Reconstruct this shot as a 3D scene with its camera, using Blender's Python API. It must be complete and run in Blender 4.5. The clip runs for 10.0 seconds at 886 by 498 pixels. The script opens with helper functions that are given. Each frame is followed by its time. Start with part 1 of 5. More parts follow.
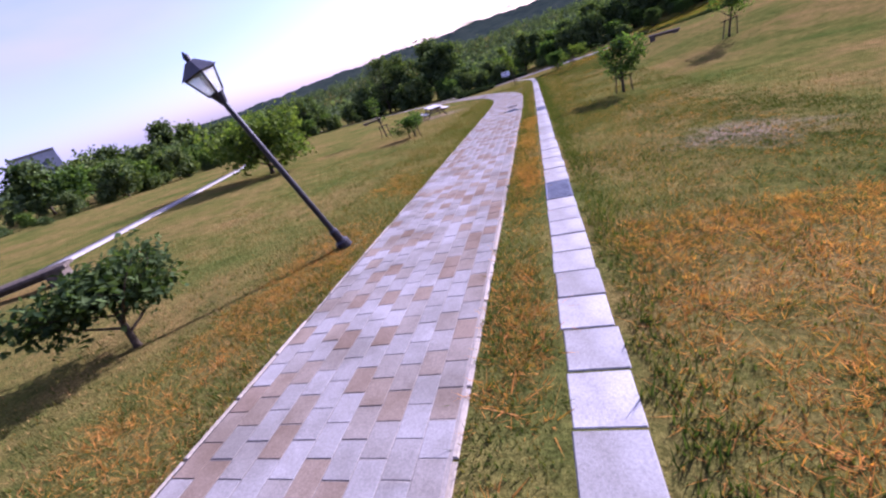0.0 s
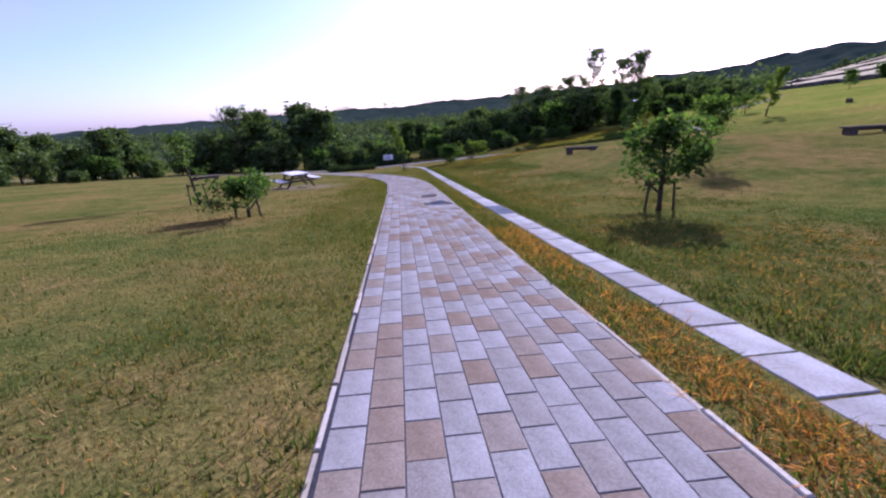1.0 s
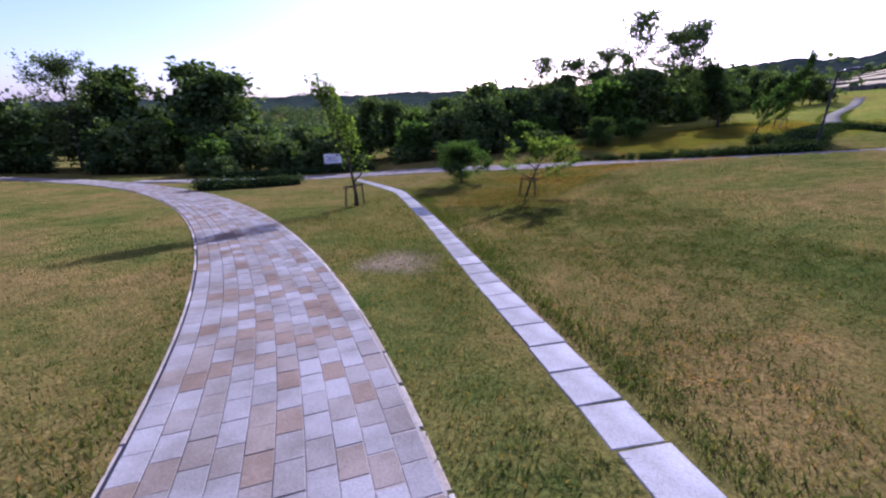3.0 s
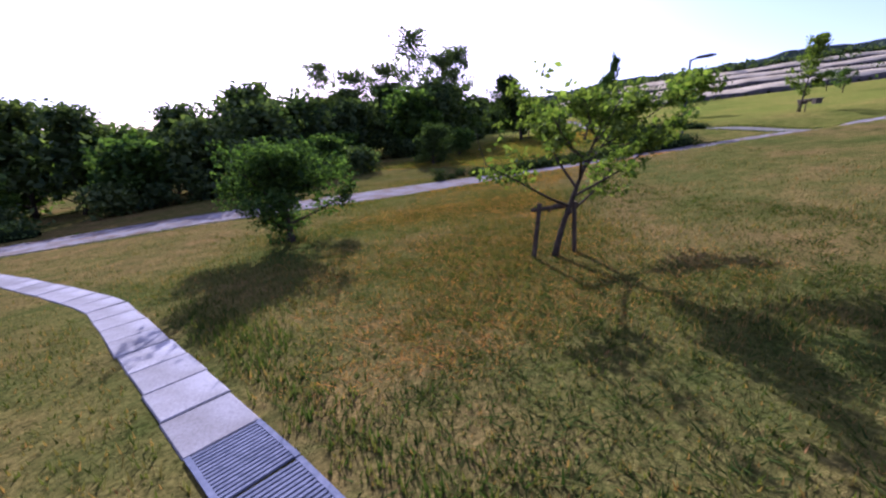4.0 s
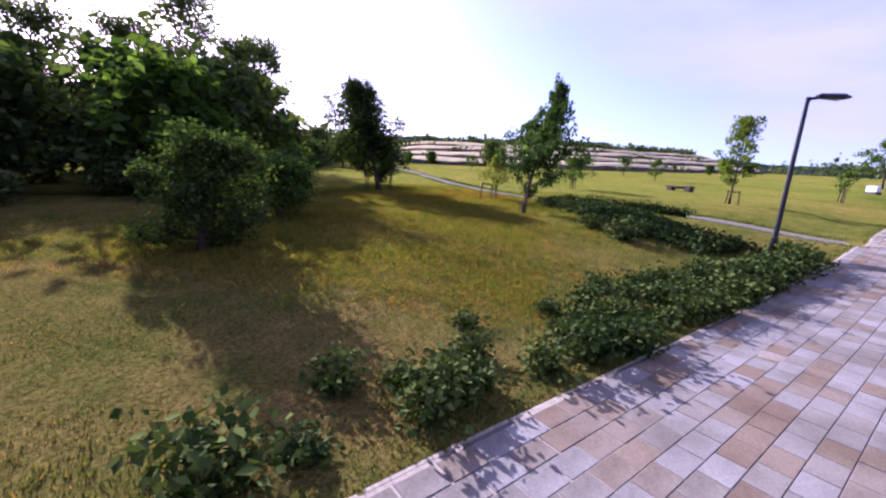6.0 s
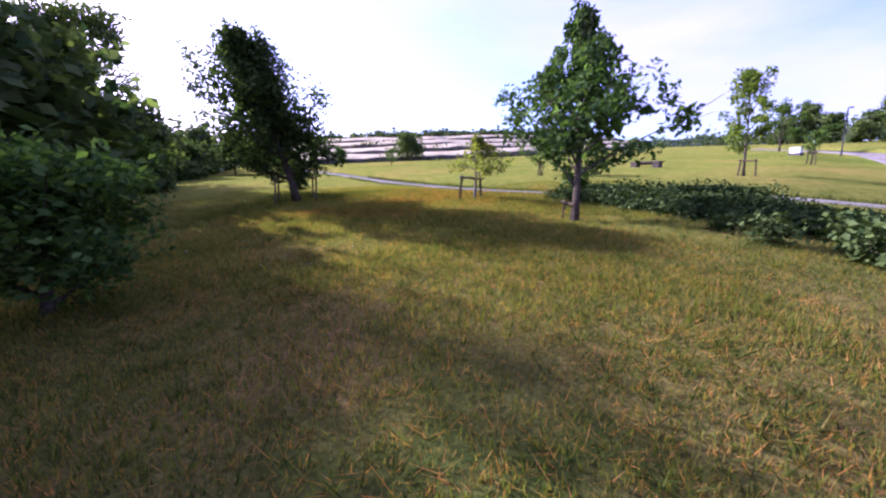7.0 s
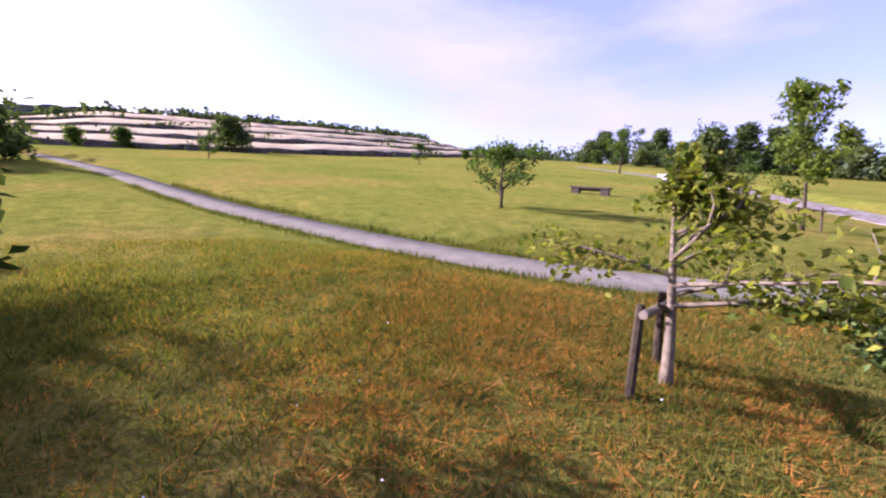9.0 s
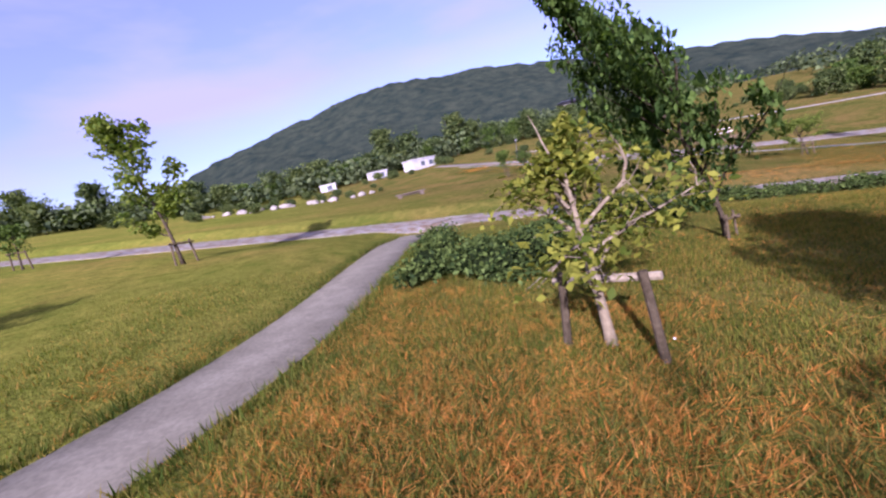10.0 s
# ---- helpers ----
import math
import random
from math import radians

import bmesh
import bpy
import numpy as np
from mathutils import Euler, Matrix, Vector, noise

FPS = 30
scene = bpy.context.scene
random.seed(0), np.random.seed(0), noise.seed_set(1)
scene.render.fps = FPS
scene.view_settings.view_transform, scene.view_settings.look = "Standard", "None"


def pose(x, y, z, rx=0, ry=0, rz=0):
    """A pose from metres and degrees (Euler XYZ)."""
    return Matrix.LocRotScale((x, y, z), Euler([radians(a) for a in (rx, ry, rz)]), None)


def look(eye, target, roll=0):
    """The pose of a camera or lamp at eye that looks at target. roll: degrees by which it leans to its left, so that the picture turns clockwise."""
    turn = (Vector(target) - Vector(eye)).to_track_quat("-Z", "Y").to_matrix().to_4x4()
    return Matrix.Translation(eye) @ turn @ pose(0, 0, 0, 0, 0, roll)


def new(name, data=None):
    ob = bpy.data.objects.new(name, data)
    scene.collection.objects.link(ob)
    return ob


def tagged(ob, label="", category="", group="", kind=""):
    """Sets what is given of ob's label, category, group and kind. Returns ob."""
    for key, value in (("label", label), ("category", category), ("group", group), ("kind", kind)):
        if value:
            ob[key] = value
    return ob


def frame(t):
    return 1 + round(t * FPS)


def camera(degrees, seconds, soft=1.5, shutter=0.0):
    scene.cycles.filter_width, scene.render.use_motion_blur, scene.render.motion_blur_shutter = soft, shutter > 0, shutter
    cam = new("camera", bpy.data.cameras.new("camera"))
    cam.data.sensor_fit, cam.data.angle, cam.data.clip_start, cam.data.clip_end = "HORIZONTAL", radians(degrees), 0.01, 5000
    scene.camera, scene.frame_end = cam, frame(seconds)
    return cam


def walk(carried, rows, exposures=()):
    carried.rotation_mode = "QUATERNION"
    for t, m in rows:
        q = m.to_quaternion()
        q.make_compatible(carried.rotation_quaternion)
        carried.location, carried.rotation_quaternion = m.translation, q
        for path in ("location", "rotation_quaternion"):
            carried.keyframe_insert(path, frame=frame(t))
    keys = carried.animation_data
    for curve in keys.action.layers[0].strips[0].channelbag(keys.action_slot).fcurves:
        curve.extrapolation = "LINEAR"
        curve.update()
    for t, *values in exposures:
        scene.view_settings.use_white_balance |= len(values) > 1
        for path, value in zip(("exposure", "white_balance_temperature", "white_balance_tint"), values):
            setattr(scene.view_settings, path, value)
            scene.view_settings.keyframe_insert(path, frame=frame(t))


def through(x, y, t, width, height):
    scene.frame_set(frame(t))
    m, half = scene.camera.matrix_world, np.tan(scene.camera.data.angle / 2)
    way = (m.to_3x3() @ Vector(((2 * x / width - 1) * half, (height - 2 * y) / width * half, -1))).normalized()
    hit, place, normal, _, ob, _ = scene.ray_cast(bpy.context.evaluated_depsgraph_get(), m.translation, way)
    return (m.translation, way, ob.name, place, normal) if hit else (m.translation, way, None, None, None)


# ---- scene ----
import itertools

cam = camera(95.2, 10.0, soft=2.3)
PATH = [
    (0.0, 6.55, 12.34, 5.33, 63.1, 17.1, 10.1),
    (0.2, 5.53, 13.77, 5.00, 64.5, 17.2, 2.7),
    (0.5, 4.56, 16.50, 4.40, 68.1, 12.7, -3.2),
    (0.7, 4.30, 18.73, 4.09, 71.1, 9.0, -4.0),
    (1.0, 4.16, 22.34, 3.87, 71.5, 3.4, -6.5),
    (1.2, 4.17, 24.68, 3.85, 70.6, 1.7, -6.0),
    (1.5, 4.33, 27.98, 3.73, 70.5, 0.9, -5.7),
    (1.8, 4.55, 31.50, 3.57, 70.8, 0.2, -2.4),
    (2.0, 4.66, 33.75, 3.54, 70.9, -0.3, -2.5),
    (2.2, 4.80, 35.97, 3.40, 70.5, -0.6, -2.8),
    (3.3, 4.81, 48.47, 2.03, 70.9, 0.6, -17.6),
    (3.5, 5.06, 50.66, 1.73, 71.3, 0.5, -23.1),
    (3.8, 5.43, 53.86, 1.28, 72.7, 0.9, -35.6),
    (4.0, 6.04, 55.73, 0.93, 74.8, 1.8, -44.9),
    (4.2, 6.71, 57.55, 0.82, 78.0, 3.6, -56.4),
    (4.5, 7.55, 59.47, 0.90, 80.7, 5.7, -69.6),
    (4.8, 9.25, 60.82, 1.02, 81.3, 0.7, -73.5),
    (5.0, 10.54, 61.51, 1.02, 81.2, -5.3, -69.4),
    (5.5, 13.33, 63.74, 1.21, 80.2, -7.2, -69.7),
    (5.7, 14.28, 64.55, 1.16, 80.7, -7.7, -69.8),
    (6.8, 20.49, 68.72, 1.28, 81.0, 1.0, -82.8),
    (7.0, 21.45, 69.14, 1.17, 81.4, -0.9, -85.0),
    (7.2, 22.38, 69.60, 1.17, 82.0, -1.8, -86.0),
    (7.5, 23.88, 70.27, 1.09, 83.1, -1.4, -86.6),
    (8.0, 26.08, 70.65, 1.45, 81.9, -0.4, -90.7),
    (8.5, 28.87, 71.35, 1.76, 82.8, -1.1, -92.8),
    (8.8, 30.30, 71.72, 2.11, 81.8, 0.2, -94.5),
    (9.0, 31.20, 71.95, 2.25, 82.0, -3.6, -108.5),
    (9.2, 32.08, 72.42, 2.33, 84.0, -4.6, -124.2),
    (9.3, 32.74, 72.65, 2.39, 84.8, -0.9, -135.0),
    (9.4, 33.37, 72.76, 2.46, 85.1, 2.9, -146.1),
    (9.5, 33.94, 72.75, 2.56, 84.6, 7.6, -157.1),
    (9.7, 34.85, 72.50, 2.68, 81.6, 14.6, -177.3),
    (9.8, 35.18, 72.28, 2.62, 81.1, 14.9, -185.9),
    (10.0, 35.53, 71.79, 2.45, 80.4, 12.9, -200.5),
]
walk(cam, [(t, pose(x, y, z, rx, ry, rz)) for t, x, y, z, rx, ry, rz in PATH],
     [(0.0, 1.5, 5300, 44), (0.8, 1.22, 5080, 36), (2.0, 1.17, 5080, 36), (3.4, 1.24, 5080, 35), (4.0, 1.3, 5150, 37), (4.5, 1.72, 5450, 51), (5.5, 1.47, 5650, 38), (7.0, 1.92, 5200, 47), (7.5, 1.92, 5050, 45), (8.0, 2.0, 5080, 47), (8.5, 2.02, 5350, 48), (9.0, 1.75, 5800, 46), (9.5, 1.42, 6100, 39), (10.0, 1.34, 5700, 42)])

# ---- light ----
SUN_AZ, SUN_EL = radians(33), radians(25)
world = bpy.data.worlds.new("sky")
scene.world = world
world.use_nodes = True
wn, wl = world.node_tree.nodes, world.node_tree.links
wn.clear()
sky = wn.new("ShaderNodeTexSky")
sky.sky_type, sky.sun_disc = "NISHITA", False
sky.sun_elevation, sky.sun_rotation = SUN_EL, SUN_AZ
sky.air_density, sky.dust_density, sky.ozone_density = 1.0, 1.3, 2.4
back = wn.new("ShaderNodeBackground")
back.inputs["Strength"].default_value = 0.095
wout = wn.new("ShaderNodeOutputWorld")
# thin veils of cloud over a hazy sky
wc = wn.new("ShaderNodeTexCoord")
wmap = wn.new("ShaderNodeMapping")
wmap.inputs["Scale"].default_value = (1.0, 1.0, 3.2)
wl.new(wc.outputs["Generated"], wmap.inputs["Vector"])
veil = wn.new("ShaderNodeTexNoise")
veil.inputs["Scale"].default_value, veil.inputs["Detail"].default_value, veil.inputs["Roughness"].default_value = 1.9, 5.0, 0.5
wl.new(wmap.outputs[0], veil.inputs["Vector"])
thick = wn.new("ShaderNodeMapRange")
thick.inputs["From Min"].default_value, thick.inputs["From Max"].default_value = 0.40, 0.64
thick.inputs["To Min"].default_value, thick.inputs["To Max"].default_value = 0.22, 1.0
wl.new(veil.outputs["Fac"], thick.inputs["Value"])
hazy = wn.new("ShaderNodeMix")
hazy.data_type, hazy.blend_type = "RGBA", "LIGHTEN"
wl.new(thick.outputs[0], hazy.inputs[0])
cast = wn.new("ShaderNodeMix")
cast.data_type, cast.blend_type = "RGBA", "MULTIPLY"
cast.inputs[0].default_value = 1.0
cast.inputs[7].default_value = (1.0, 0.90, 1.04, 1)
wl.new(sky.outputs[0], cast.inputs[6])
wl.new(cast.outputs[2], hazy.inputs[6])
hazy.inputs[7].default_value = (2.85, 2.9, 4.1, 1)
wl.new(hazy.outputs[2], back.inputs["Color"])
wl.new(back.outputs[0], wout.inputs["Surface"])
sun_data = bpy.data.lights.new("sun", "SUN")
sun_data.energy, sun_data.angle, sun_data.color = 5.0, radians(0.6), (1.0, 0.94, 0.87)
sun = new("sun", sun_data)
sun_way = Vector((math.sin(SUN_AZ) * math.cos(SUN_EL), math.cos(SUN_AZ) * math.cos(SUN_EL), math.sin(SUN_EL)))
sun.matrix_world = look(sun_way * 400, (0, 0, 0))

# ---- materials ----


def material(name, rough=0.8, metal=0.0):
    m = bpy.data.materials.new(name)
    m.use_nodes = True
    b = m.node_tree.nodes["Principled BSDF"]
    b.inputs["Roughness"].default_value, b.inputs["Metallic"].default_value = rough, metal
    b.inputs["Specular IOR Level"].default_value = 0.0 if rough >= 0.8 else 0.3
    return m, m.node_tree.nodes, m.node_tree.links, b


def ramp(nodes, stops):
    r = nodes.new("ShaderNodeValToRGB")
    e = r.color_ramp.elements
    while len(e) < len(stops):
        e.new(0.5)
    for el, (pos, col) in zip(e, stops):
        el.position, el.color = pos, (*col, 1)
    return r


def noise_tex(nodes, links, scale, detail=3.0, rough=0.6, space="Object"):
    co = nodes.new("ShaderNodeTexCoord")
    n = nodes.new("ShaderNodeTexNoise")
    n.inputs["Scale"].default_value, n.inputs["Detail"].default_value, n.inputs["Roughness"].default_value = scale, detail, rough
    links.new(co.outputs[space], n.inputs["Vector"])
    return n.outputs["Fac"]


def mixed(nodes, links, fac, a, b, mode="MIX"):
    x = nodes.new("ShaderNodeMix")
    x.data_type, x.blend_type = "RGBA", mode
    for sock, val in ((x.inputs[0], fac), (x.inputs[6], a), (x.inputs[7], b)):
        if isinstance(val, (int, float)):
            sock.default_value = val
        elif isinstance(val, tuple):
            sock.default_value = (*val, 1)
        else:
            links.new(val, sock)
    return x.outputs[2]


def bumped(nodes, links, bsdf, height, strength, distance):
    b = nodes.new("ShaderNodeBump")
    b.inputs["Strength"].default_value, b.inputs["Distance"].default_value = strength, distance
    links.new(height, b.inputs["Height"])
    links.new(b.outputs[0], bsdf.inputs["Normal"])


def near_point(nodes, links, x, y, inner, outer):
    """1 within inner metres of a point of the ground, 0 past outer, with a ragged rim."""
    co = nodes.new("ShaderNodeTexCoord")
    flat = nodes.new("ShaderNodeVectorMath")
    flat.operation = "MULTIPLY"
    flat.inputs[1].default_value = (1, 1, 0)
    links.new(co.outputs["Object"], flat.inputs[0])
    d = nodes.new("ShaderNodeVectorMath")
    d.operation = "DISTANCE"
    d.inputs[1].default_value = (x, y, 0)
    links.new(flat.outputs[0], d.inputs[0])
    rim = nodes.new("ShaderNodeMath")
    rim.operation = "MULTIPLY_ADD"
    rim.inputs[1].default_value = 2.2 * (outer - inner)
    links.new(noise_tex(nodes, links, 1.3, 5, 0.7), rim.inputs[0])
    links.new(d.outputs["Value"], rim.inputs[2])
    out = nodes.new("ShaderNodeMapRange")
    out.inputs["From Min"].default_value, out.inputs["From Max"].default_value = inner + 1.1 * (outer - inner), outer + 1.1 * (outer - inner)
    out.inputs["To Min"].default_value, out.inputs["To Max"].default_value = 1.0, 0.0
    links.new(rim.outputs[0], out.inputs["Value"])
    return out.outputs[0]


def grass_ground():
    m, n, l, b = material("meadow", 0.95)
    dry = ramp(n, [(0.32, (0.062, 0.086, 0.022)), (0.48, (0.115, 0.110, 0.034)), (0.66, (0.172, 0.126, 0.052))])
    l.new(noise_tex(n, l, 0.30, 6, 0.65), dry.inputs[0])
    green = ramp(n, [(0.30, (0.118, 0.158, 0.030)), (0.5, (0.180, 0.196, 0.042)), (0.70, (0.240, 0.200, 0.060))])
    l.new(noise_tex(n, l, 0.13, 4), green.inputs[0])
    co, xyz, east = n.new("ShaderNodeTexCoord"), n.new("ShaderNodeSeparateXYZ"), n.new("ShaderNodeMapRange")
    east.inputs["From Min"].default_value, east.inputs["From Max"].default_value = 24.0, 42.0
    l.new(co.outputs["Object"], xyz.inputs[0])
    l.new(xyz.outputs[0], east.inputs["Value"])
    c = mixed(n, l, east.outputs[0], dry.outputs[0], green.outputs[0])
    mid = ramp(n, [(0.32, (0.55, 0.66, 0.50)), (0.68, (1.22, 1.08, 1.0))])
    l.new(noise_tex(n, l, 2.3, 6, 0.7), mid.inputs[0])
    fine = ramp(n, [(0.35, (0.50, 0.52, 0.45)), (0.65, (1.3, 1.25, 1.15))])
    l.new(noise_tex(n, l, 26.0, 3, 0.7), fine.inputs[0])
    bare = ramp(n, [(0.70, (0, 0, 0)), (0.80, (0.7, 0.7, 0.7))])
    l.new(noise_tex(n, l, 0.55, 5, 0.65), bare.inputs[0])
    c = mixed(n, l, 1.0, c, mid.outputs[0], "MULTIPLY")
    c = mixed(n, l, bare.outputs[0], c, (0.20, 0.14, 0.085))
    # trodden earth by the table, under the lawn's dry patch and beside the drain
    for x, y, i, o in ((-1.2, 45.2, 0.9, 2.8), (9.8, 20.4, 0.1, 1.3), (5.3, 52.0, 0.1, 0.9)):
        c = mixed(n, l, near_point(n, l, x, y, i, o), c, (0.20, 0.155, 0.11))
    c = mixed(n, l, 1.0, c, fine.outputs[0], "MULTIPLY")
    l.new(c, b.inputs["Base Color"])
    bumped(n, l, b, noise_tex(n, l, 14.0, 6, 0.75), 0.7, 0.08)
    return m


def leaf_material(name, dark, light, through=0.35, stops=None):
    m = bpy.data.materials.new(name)
    m.use_nodes = True
    n, l = m.node_tree.nodes, m.node_tree.links
    n.clear()
    geo = n.new("ShaderNodeNewGeometry")
    r = ramp(n, stops or [(0.0, dark), (0.75, light), (1.0, tuple(1.5 * v for v in light))])
    l.new(geo.outputs["Random Per Island"], r.inputs[0])
    info = n.new("ShaderNodeObjectInfo")
    tint = ramp(n, [(0.0, (0.75, 0.8, 0.75)), (1.0, (1.15, 1.1, 0.9))])
    l.new(info.outputs["Random"], tint.inputs[0])
    c = mixed(n, l, 1.0, r.outputs[0], tint.outputs[0], "MULTIPLY")
    d, t, g = n.new("ShaderNodeBsdfDiffuse"), n.new("ShaderNodeBsdfTranslucent"), n.new("ShaderNodeBsdfGlossy")
    l.new(c, d.inputs["Color"])
    warm = mixed(n, l, 1.0, c, (1.22, 1.33, 0.48), "MULTIPLY")
    l.new(warm, t.inputs["Color"])
    g.inputs["Roughness"].default_value = 0.6
    s1, s2, o = n.new("ShaderNodeMixShader"), n.new("ShaderNodeMixShader"), n.new("ShaderNodeOutputMaterial")
    s1.inputs[0].default_value, s2.inputs[0].default_value = through, 0.0 if stops else 0.004
    l.new(d.outputs[0], s1.inputs[1]), l.new(t.outputs[0], s1.inputs[2])
    l.new(s1.outputs[0], s2.inputs[1]), l.new(g.outputs[0], s2.inputs[2])
    l.new(s2.outputs[0], o.inputs["Surface"])
    return m


def stone(name, stops, rough=0.85, per_object=True, grain=60.0):
    """Pieces that differ from one another: per object, and per island where they are joined."""
    m, n, l, b = material(name, rough)
    r = ramp(n, stops)
    if per_object:
        l.new(n.new("ShaderNodeObjectInfo").outputs["Random"], r.inputs[0])
    else:
        l.new(n.new("ShaderNodeNewGeometry").outputs["Random Per Island"], r.inputs[0])
    g = ramp(n, [(0.3, (0.72, 0.72, 0.72)), (0.7, (1.1, 1.1, 1.1))])
    l.new(noise_tex(n, l, grain, 4, 0.7), g.inputs[0])
    st = ramp(n, [(0.35, (0.7, 0.68, 0.64)), (0.6, (1.0, 1.0, 1.0))])
    l.new(noise_tex(n, l, 1.7, 5, 0.6), st.inputs[0])
    c = mixed(n, l, 1.0, r.outputs[0], g.outputs[0], "MULTIPLY")
    c = mixed(n, l, 1.0, c, st.outputs[0], "MULTIPLY")
    l.new(c, b.inputs["Base Color"])
    bumped(n, l, b, noise_tex(n, l, grain, 4, 0.7), 0.35, 0.01)
    return m


def surface(name, dark, light, scale, rough=0.8, metal=0.0, bump=0.3, stretch=None):
    m, n, l, b = material(name, rough, metal)
    r = ramp(n, [(0.3, dark), (0.7, light)])
    l.new(noise_tex(n, l, scale, 6, 0.65), r.inputs[0])
    g = ramp(n, [(0.3, (0.8, 0.8, 0.8)), (0.7, (1.1, 1.1, 1.1))])
    l.new(noise_tex(n, l, scale * 9, 3, 0.6), g.inputs[0])
    l.new(mixed(n, l, 1.0, r.outputs[0], g.outputs[0], "MULTIPLY"), b.inputs["Base Color"])
    if bump:
        bumped(n, l, b, noise_tex(n, l, scale * 5, 5, 0.7), bump, 0.02)
    return m


M_MEADOW = grass_ground()
M_BLADE = leaf_material("grass_blade", 0, 0, 0.3, [(0.0, (0.022, 0.034, 0.009)), (0.45, (0.092, 0.106, 0.028)), (0.8, (0.172, 0.124, 0.046)), (1.0, (0.30, 0.165, 0.07))])
M_TALL = leaf_material("tall_grass_blade", 0, 0, 0.45, [(0.0, (0.026, 0.048, 0.010)), (0.4, (0.130, 0.150, 0.028)), (0.74, (0.180, 0.155, 0.038)), (1.0, (0.32, 0.170, 0.056))])
M_TUFT = leaf_material("weed_blade", 0, 0, 0.3, [(0.0, (0.022, 0.042, 0.010)), (0.6, (0.072, 0.098, 0.021)), (1.0, (0.16, 0.13, 0.040))])
M_RUST = leaf_material("dry_rust_blade", 0, 0, 0.45, [(0.0, (0.070, 0.068, 0.016)), (0.3, (0.32, 0.170, 0.042)), (0.7, (0.50, 0.195, 0.048)), (1.0, (0.60, 0.29, 0.100))])
M_LEAF = leaf_material("leaf", (0.024, 0.054, 0.015), (0.090, 0.140, 0.034), 0.4)
M_LIGHT = leaf_material("light_leaf", (0.045, 0.085, 0.016), (0.120, 0.160, 0.034), 0.42)
M_YELLOW = leaf_material("yellow_leaf", (0.050, 0.082, 0.014), (0.165, 0.180, 0.034), 0.45)
M_DARK = leaf_material("dark_leaf", (0.016, 0.034, 0.013), (0.060, 0.090, 0.032), 0.33)
M_WOOD_LEAF = leaf_material("woodland_leaf", (0.026, 0.050, 0.022), (0.100, 0.132, 0.050), 0.32)
M_FAR = leaf_material("far_leaf", (0.034, 0.054, 0.030), (0.110, 0.136, 0.066), 0.3)
M_HEDGE = leaf_material("hedge_leaf", (0.014, 0.030, 0.009), (0.066, 0.094, 0.026), 0.10)
M_BARK = surface("bark", (0.034, 0.027, 0.018), (0.100, 0.080, 0.055), 14.0, 0.9, bump=0.6)
M_PALE_BARK = surface("pale_bark", (0.12, 0.096, 0.066), (0.27, 0.225, 0.160), 14.0, 0.85, bump=0.5)
M_STAKE = surface("stake_wood", (0.05, 0.039, 0.025), (0.13, 0.10, 0.066), 20.0, 0.85, bump=0.4)
M_BAR = surface("crossbar_wood", (0.15, 0.125, 0.090), (0.30, 0.255, 0.190), 20.0, 0.8, bump=0.3)
# near-black colour for the shade deep inside the hedges
M_HEDGE_SHADE = surface("hedge_shade_core", (0.008, 0.014, 0.005), (0.018, 0.028, 0.010), 8.0, 0.95)
PAVER_STOPS = [(0.0, (0.180, 0.135, 0.100)), (0.2, (0.205, 0.163, 0.124)), (0.36, (0.212, 0.190, 0.165)), (0.65, (0.226, 0.214, 0.200)), (1.0, (0.264, 0.252, 0.240))]
M_PAVER = stone("paver", PAVER_STOPS)
M_PAVERS = stone("paver_joined", PAVER_STOPS, per_object=False)
M_JOINT = surface("joint_sand", (0.135, 0.12, 0.105), (0.205, 0.185, 0.165), 30.0, 0.95)
M_EDGE = stone("edging", [(0.0, (0.30, 0.26, 0.20)), (1.0, (0.48, 0.43, 0.36))], grain=40.0)
M_SLAB = stone("drain_slab", [(0.0, (0.25, 0.24, 0.225)), (1.0, (0.36, 0.35, 0.335))], grain=45.0)
M_CONCRETE = surface("concrete", (0.145, 0.135, 0.105), (0.215, 0.203, 0.160), 2.5, 0.9)
M_PALE = surface("pale_concrete", (0.22, 0.205, 0.185), (0.32, 0.30, 0.275), 1.6, 0.9)
M_GRATE = surface("galvanised_steel", (0.085, 0.095, 0.12), (0.17, 0.18, 0.215), 20.0, 0.85, 0.1, bump=0.1)
M_IRON = surface("cast_iron", (0.05, 0.048, 0.045), (0.11, 0.10, 0.095), 22.0, 0.6, 0.4, bump=0.3)
M_LID = surface("worn_iron_lid", (0.060, 0.050, 0.046), (0.10, 0.086, 0.08), 18.0, 0.9, 0.0, bump=0.3)
M_POLE = surface("dark_painted_steel", (0.012, 0.012, 0.016), (0.03, 0.03, 0.036), 9.0, 0.4, 0.2, bump=0.05)
M_WHITE = surface("white_paint", (0.70, 0.70, 0.70), (0.82, 0.82, 0.82), 5.0, 0.5, bump=0.05)
M_PICNIC = surface("weathered_pale_wood", (0.44, 0.41, 0.37), (0.66, 0.62, 0.57), 7.0, 0.75, bump=0.3)
M_BENCHWOOD = surface("dark_weathered_wood", (0.06, 0.05, 0.04), (0.14, 0.115, 0.09), 9.0, 0.85, bump=0.4)
# terrace walls face away from the sun; that shade is in the dark colour
M_RISER = surface("shade_dark_wall", (0.05, 0.045, 0.04), (0.12, 0.105, 0.09), 1.4, 0.95, bump=0.6)
M_TREAD = surface("dry_terrace", (0.40, 0.33, 0.19), (0.60, 0.51, 0.32), 0.4, 0.95, bump=0.4)
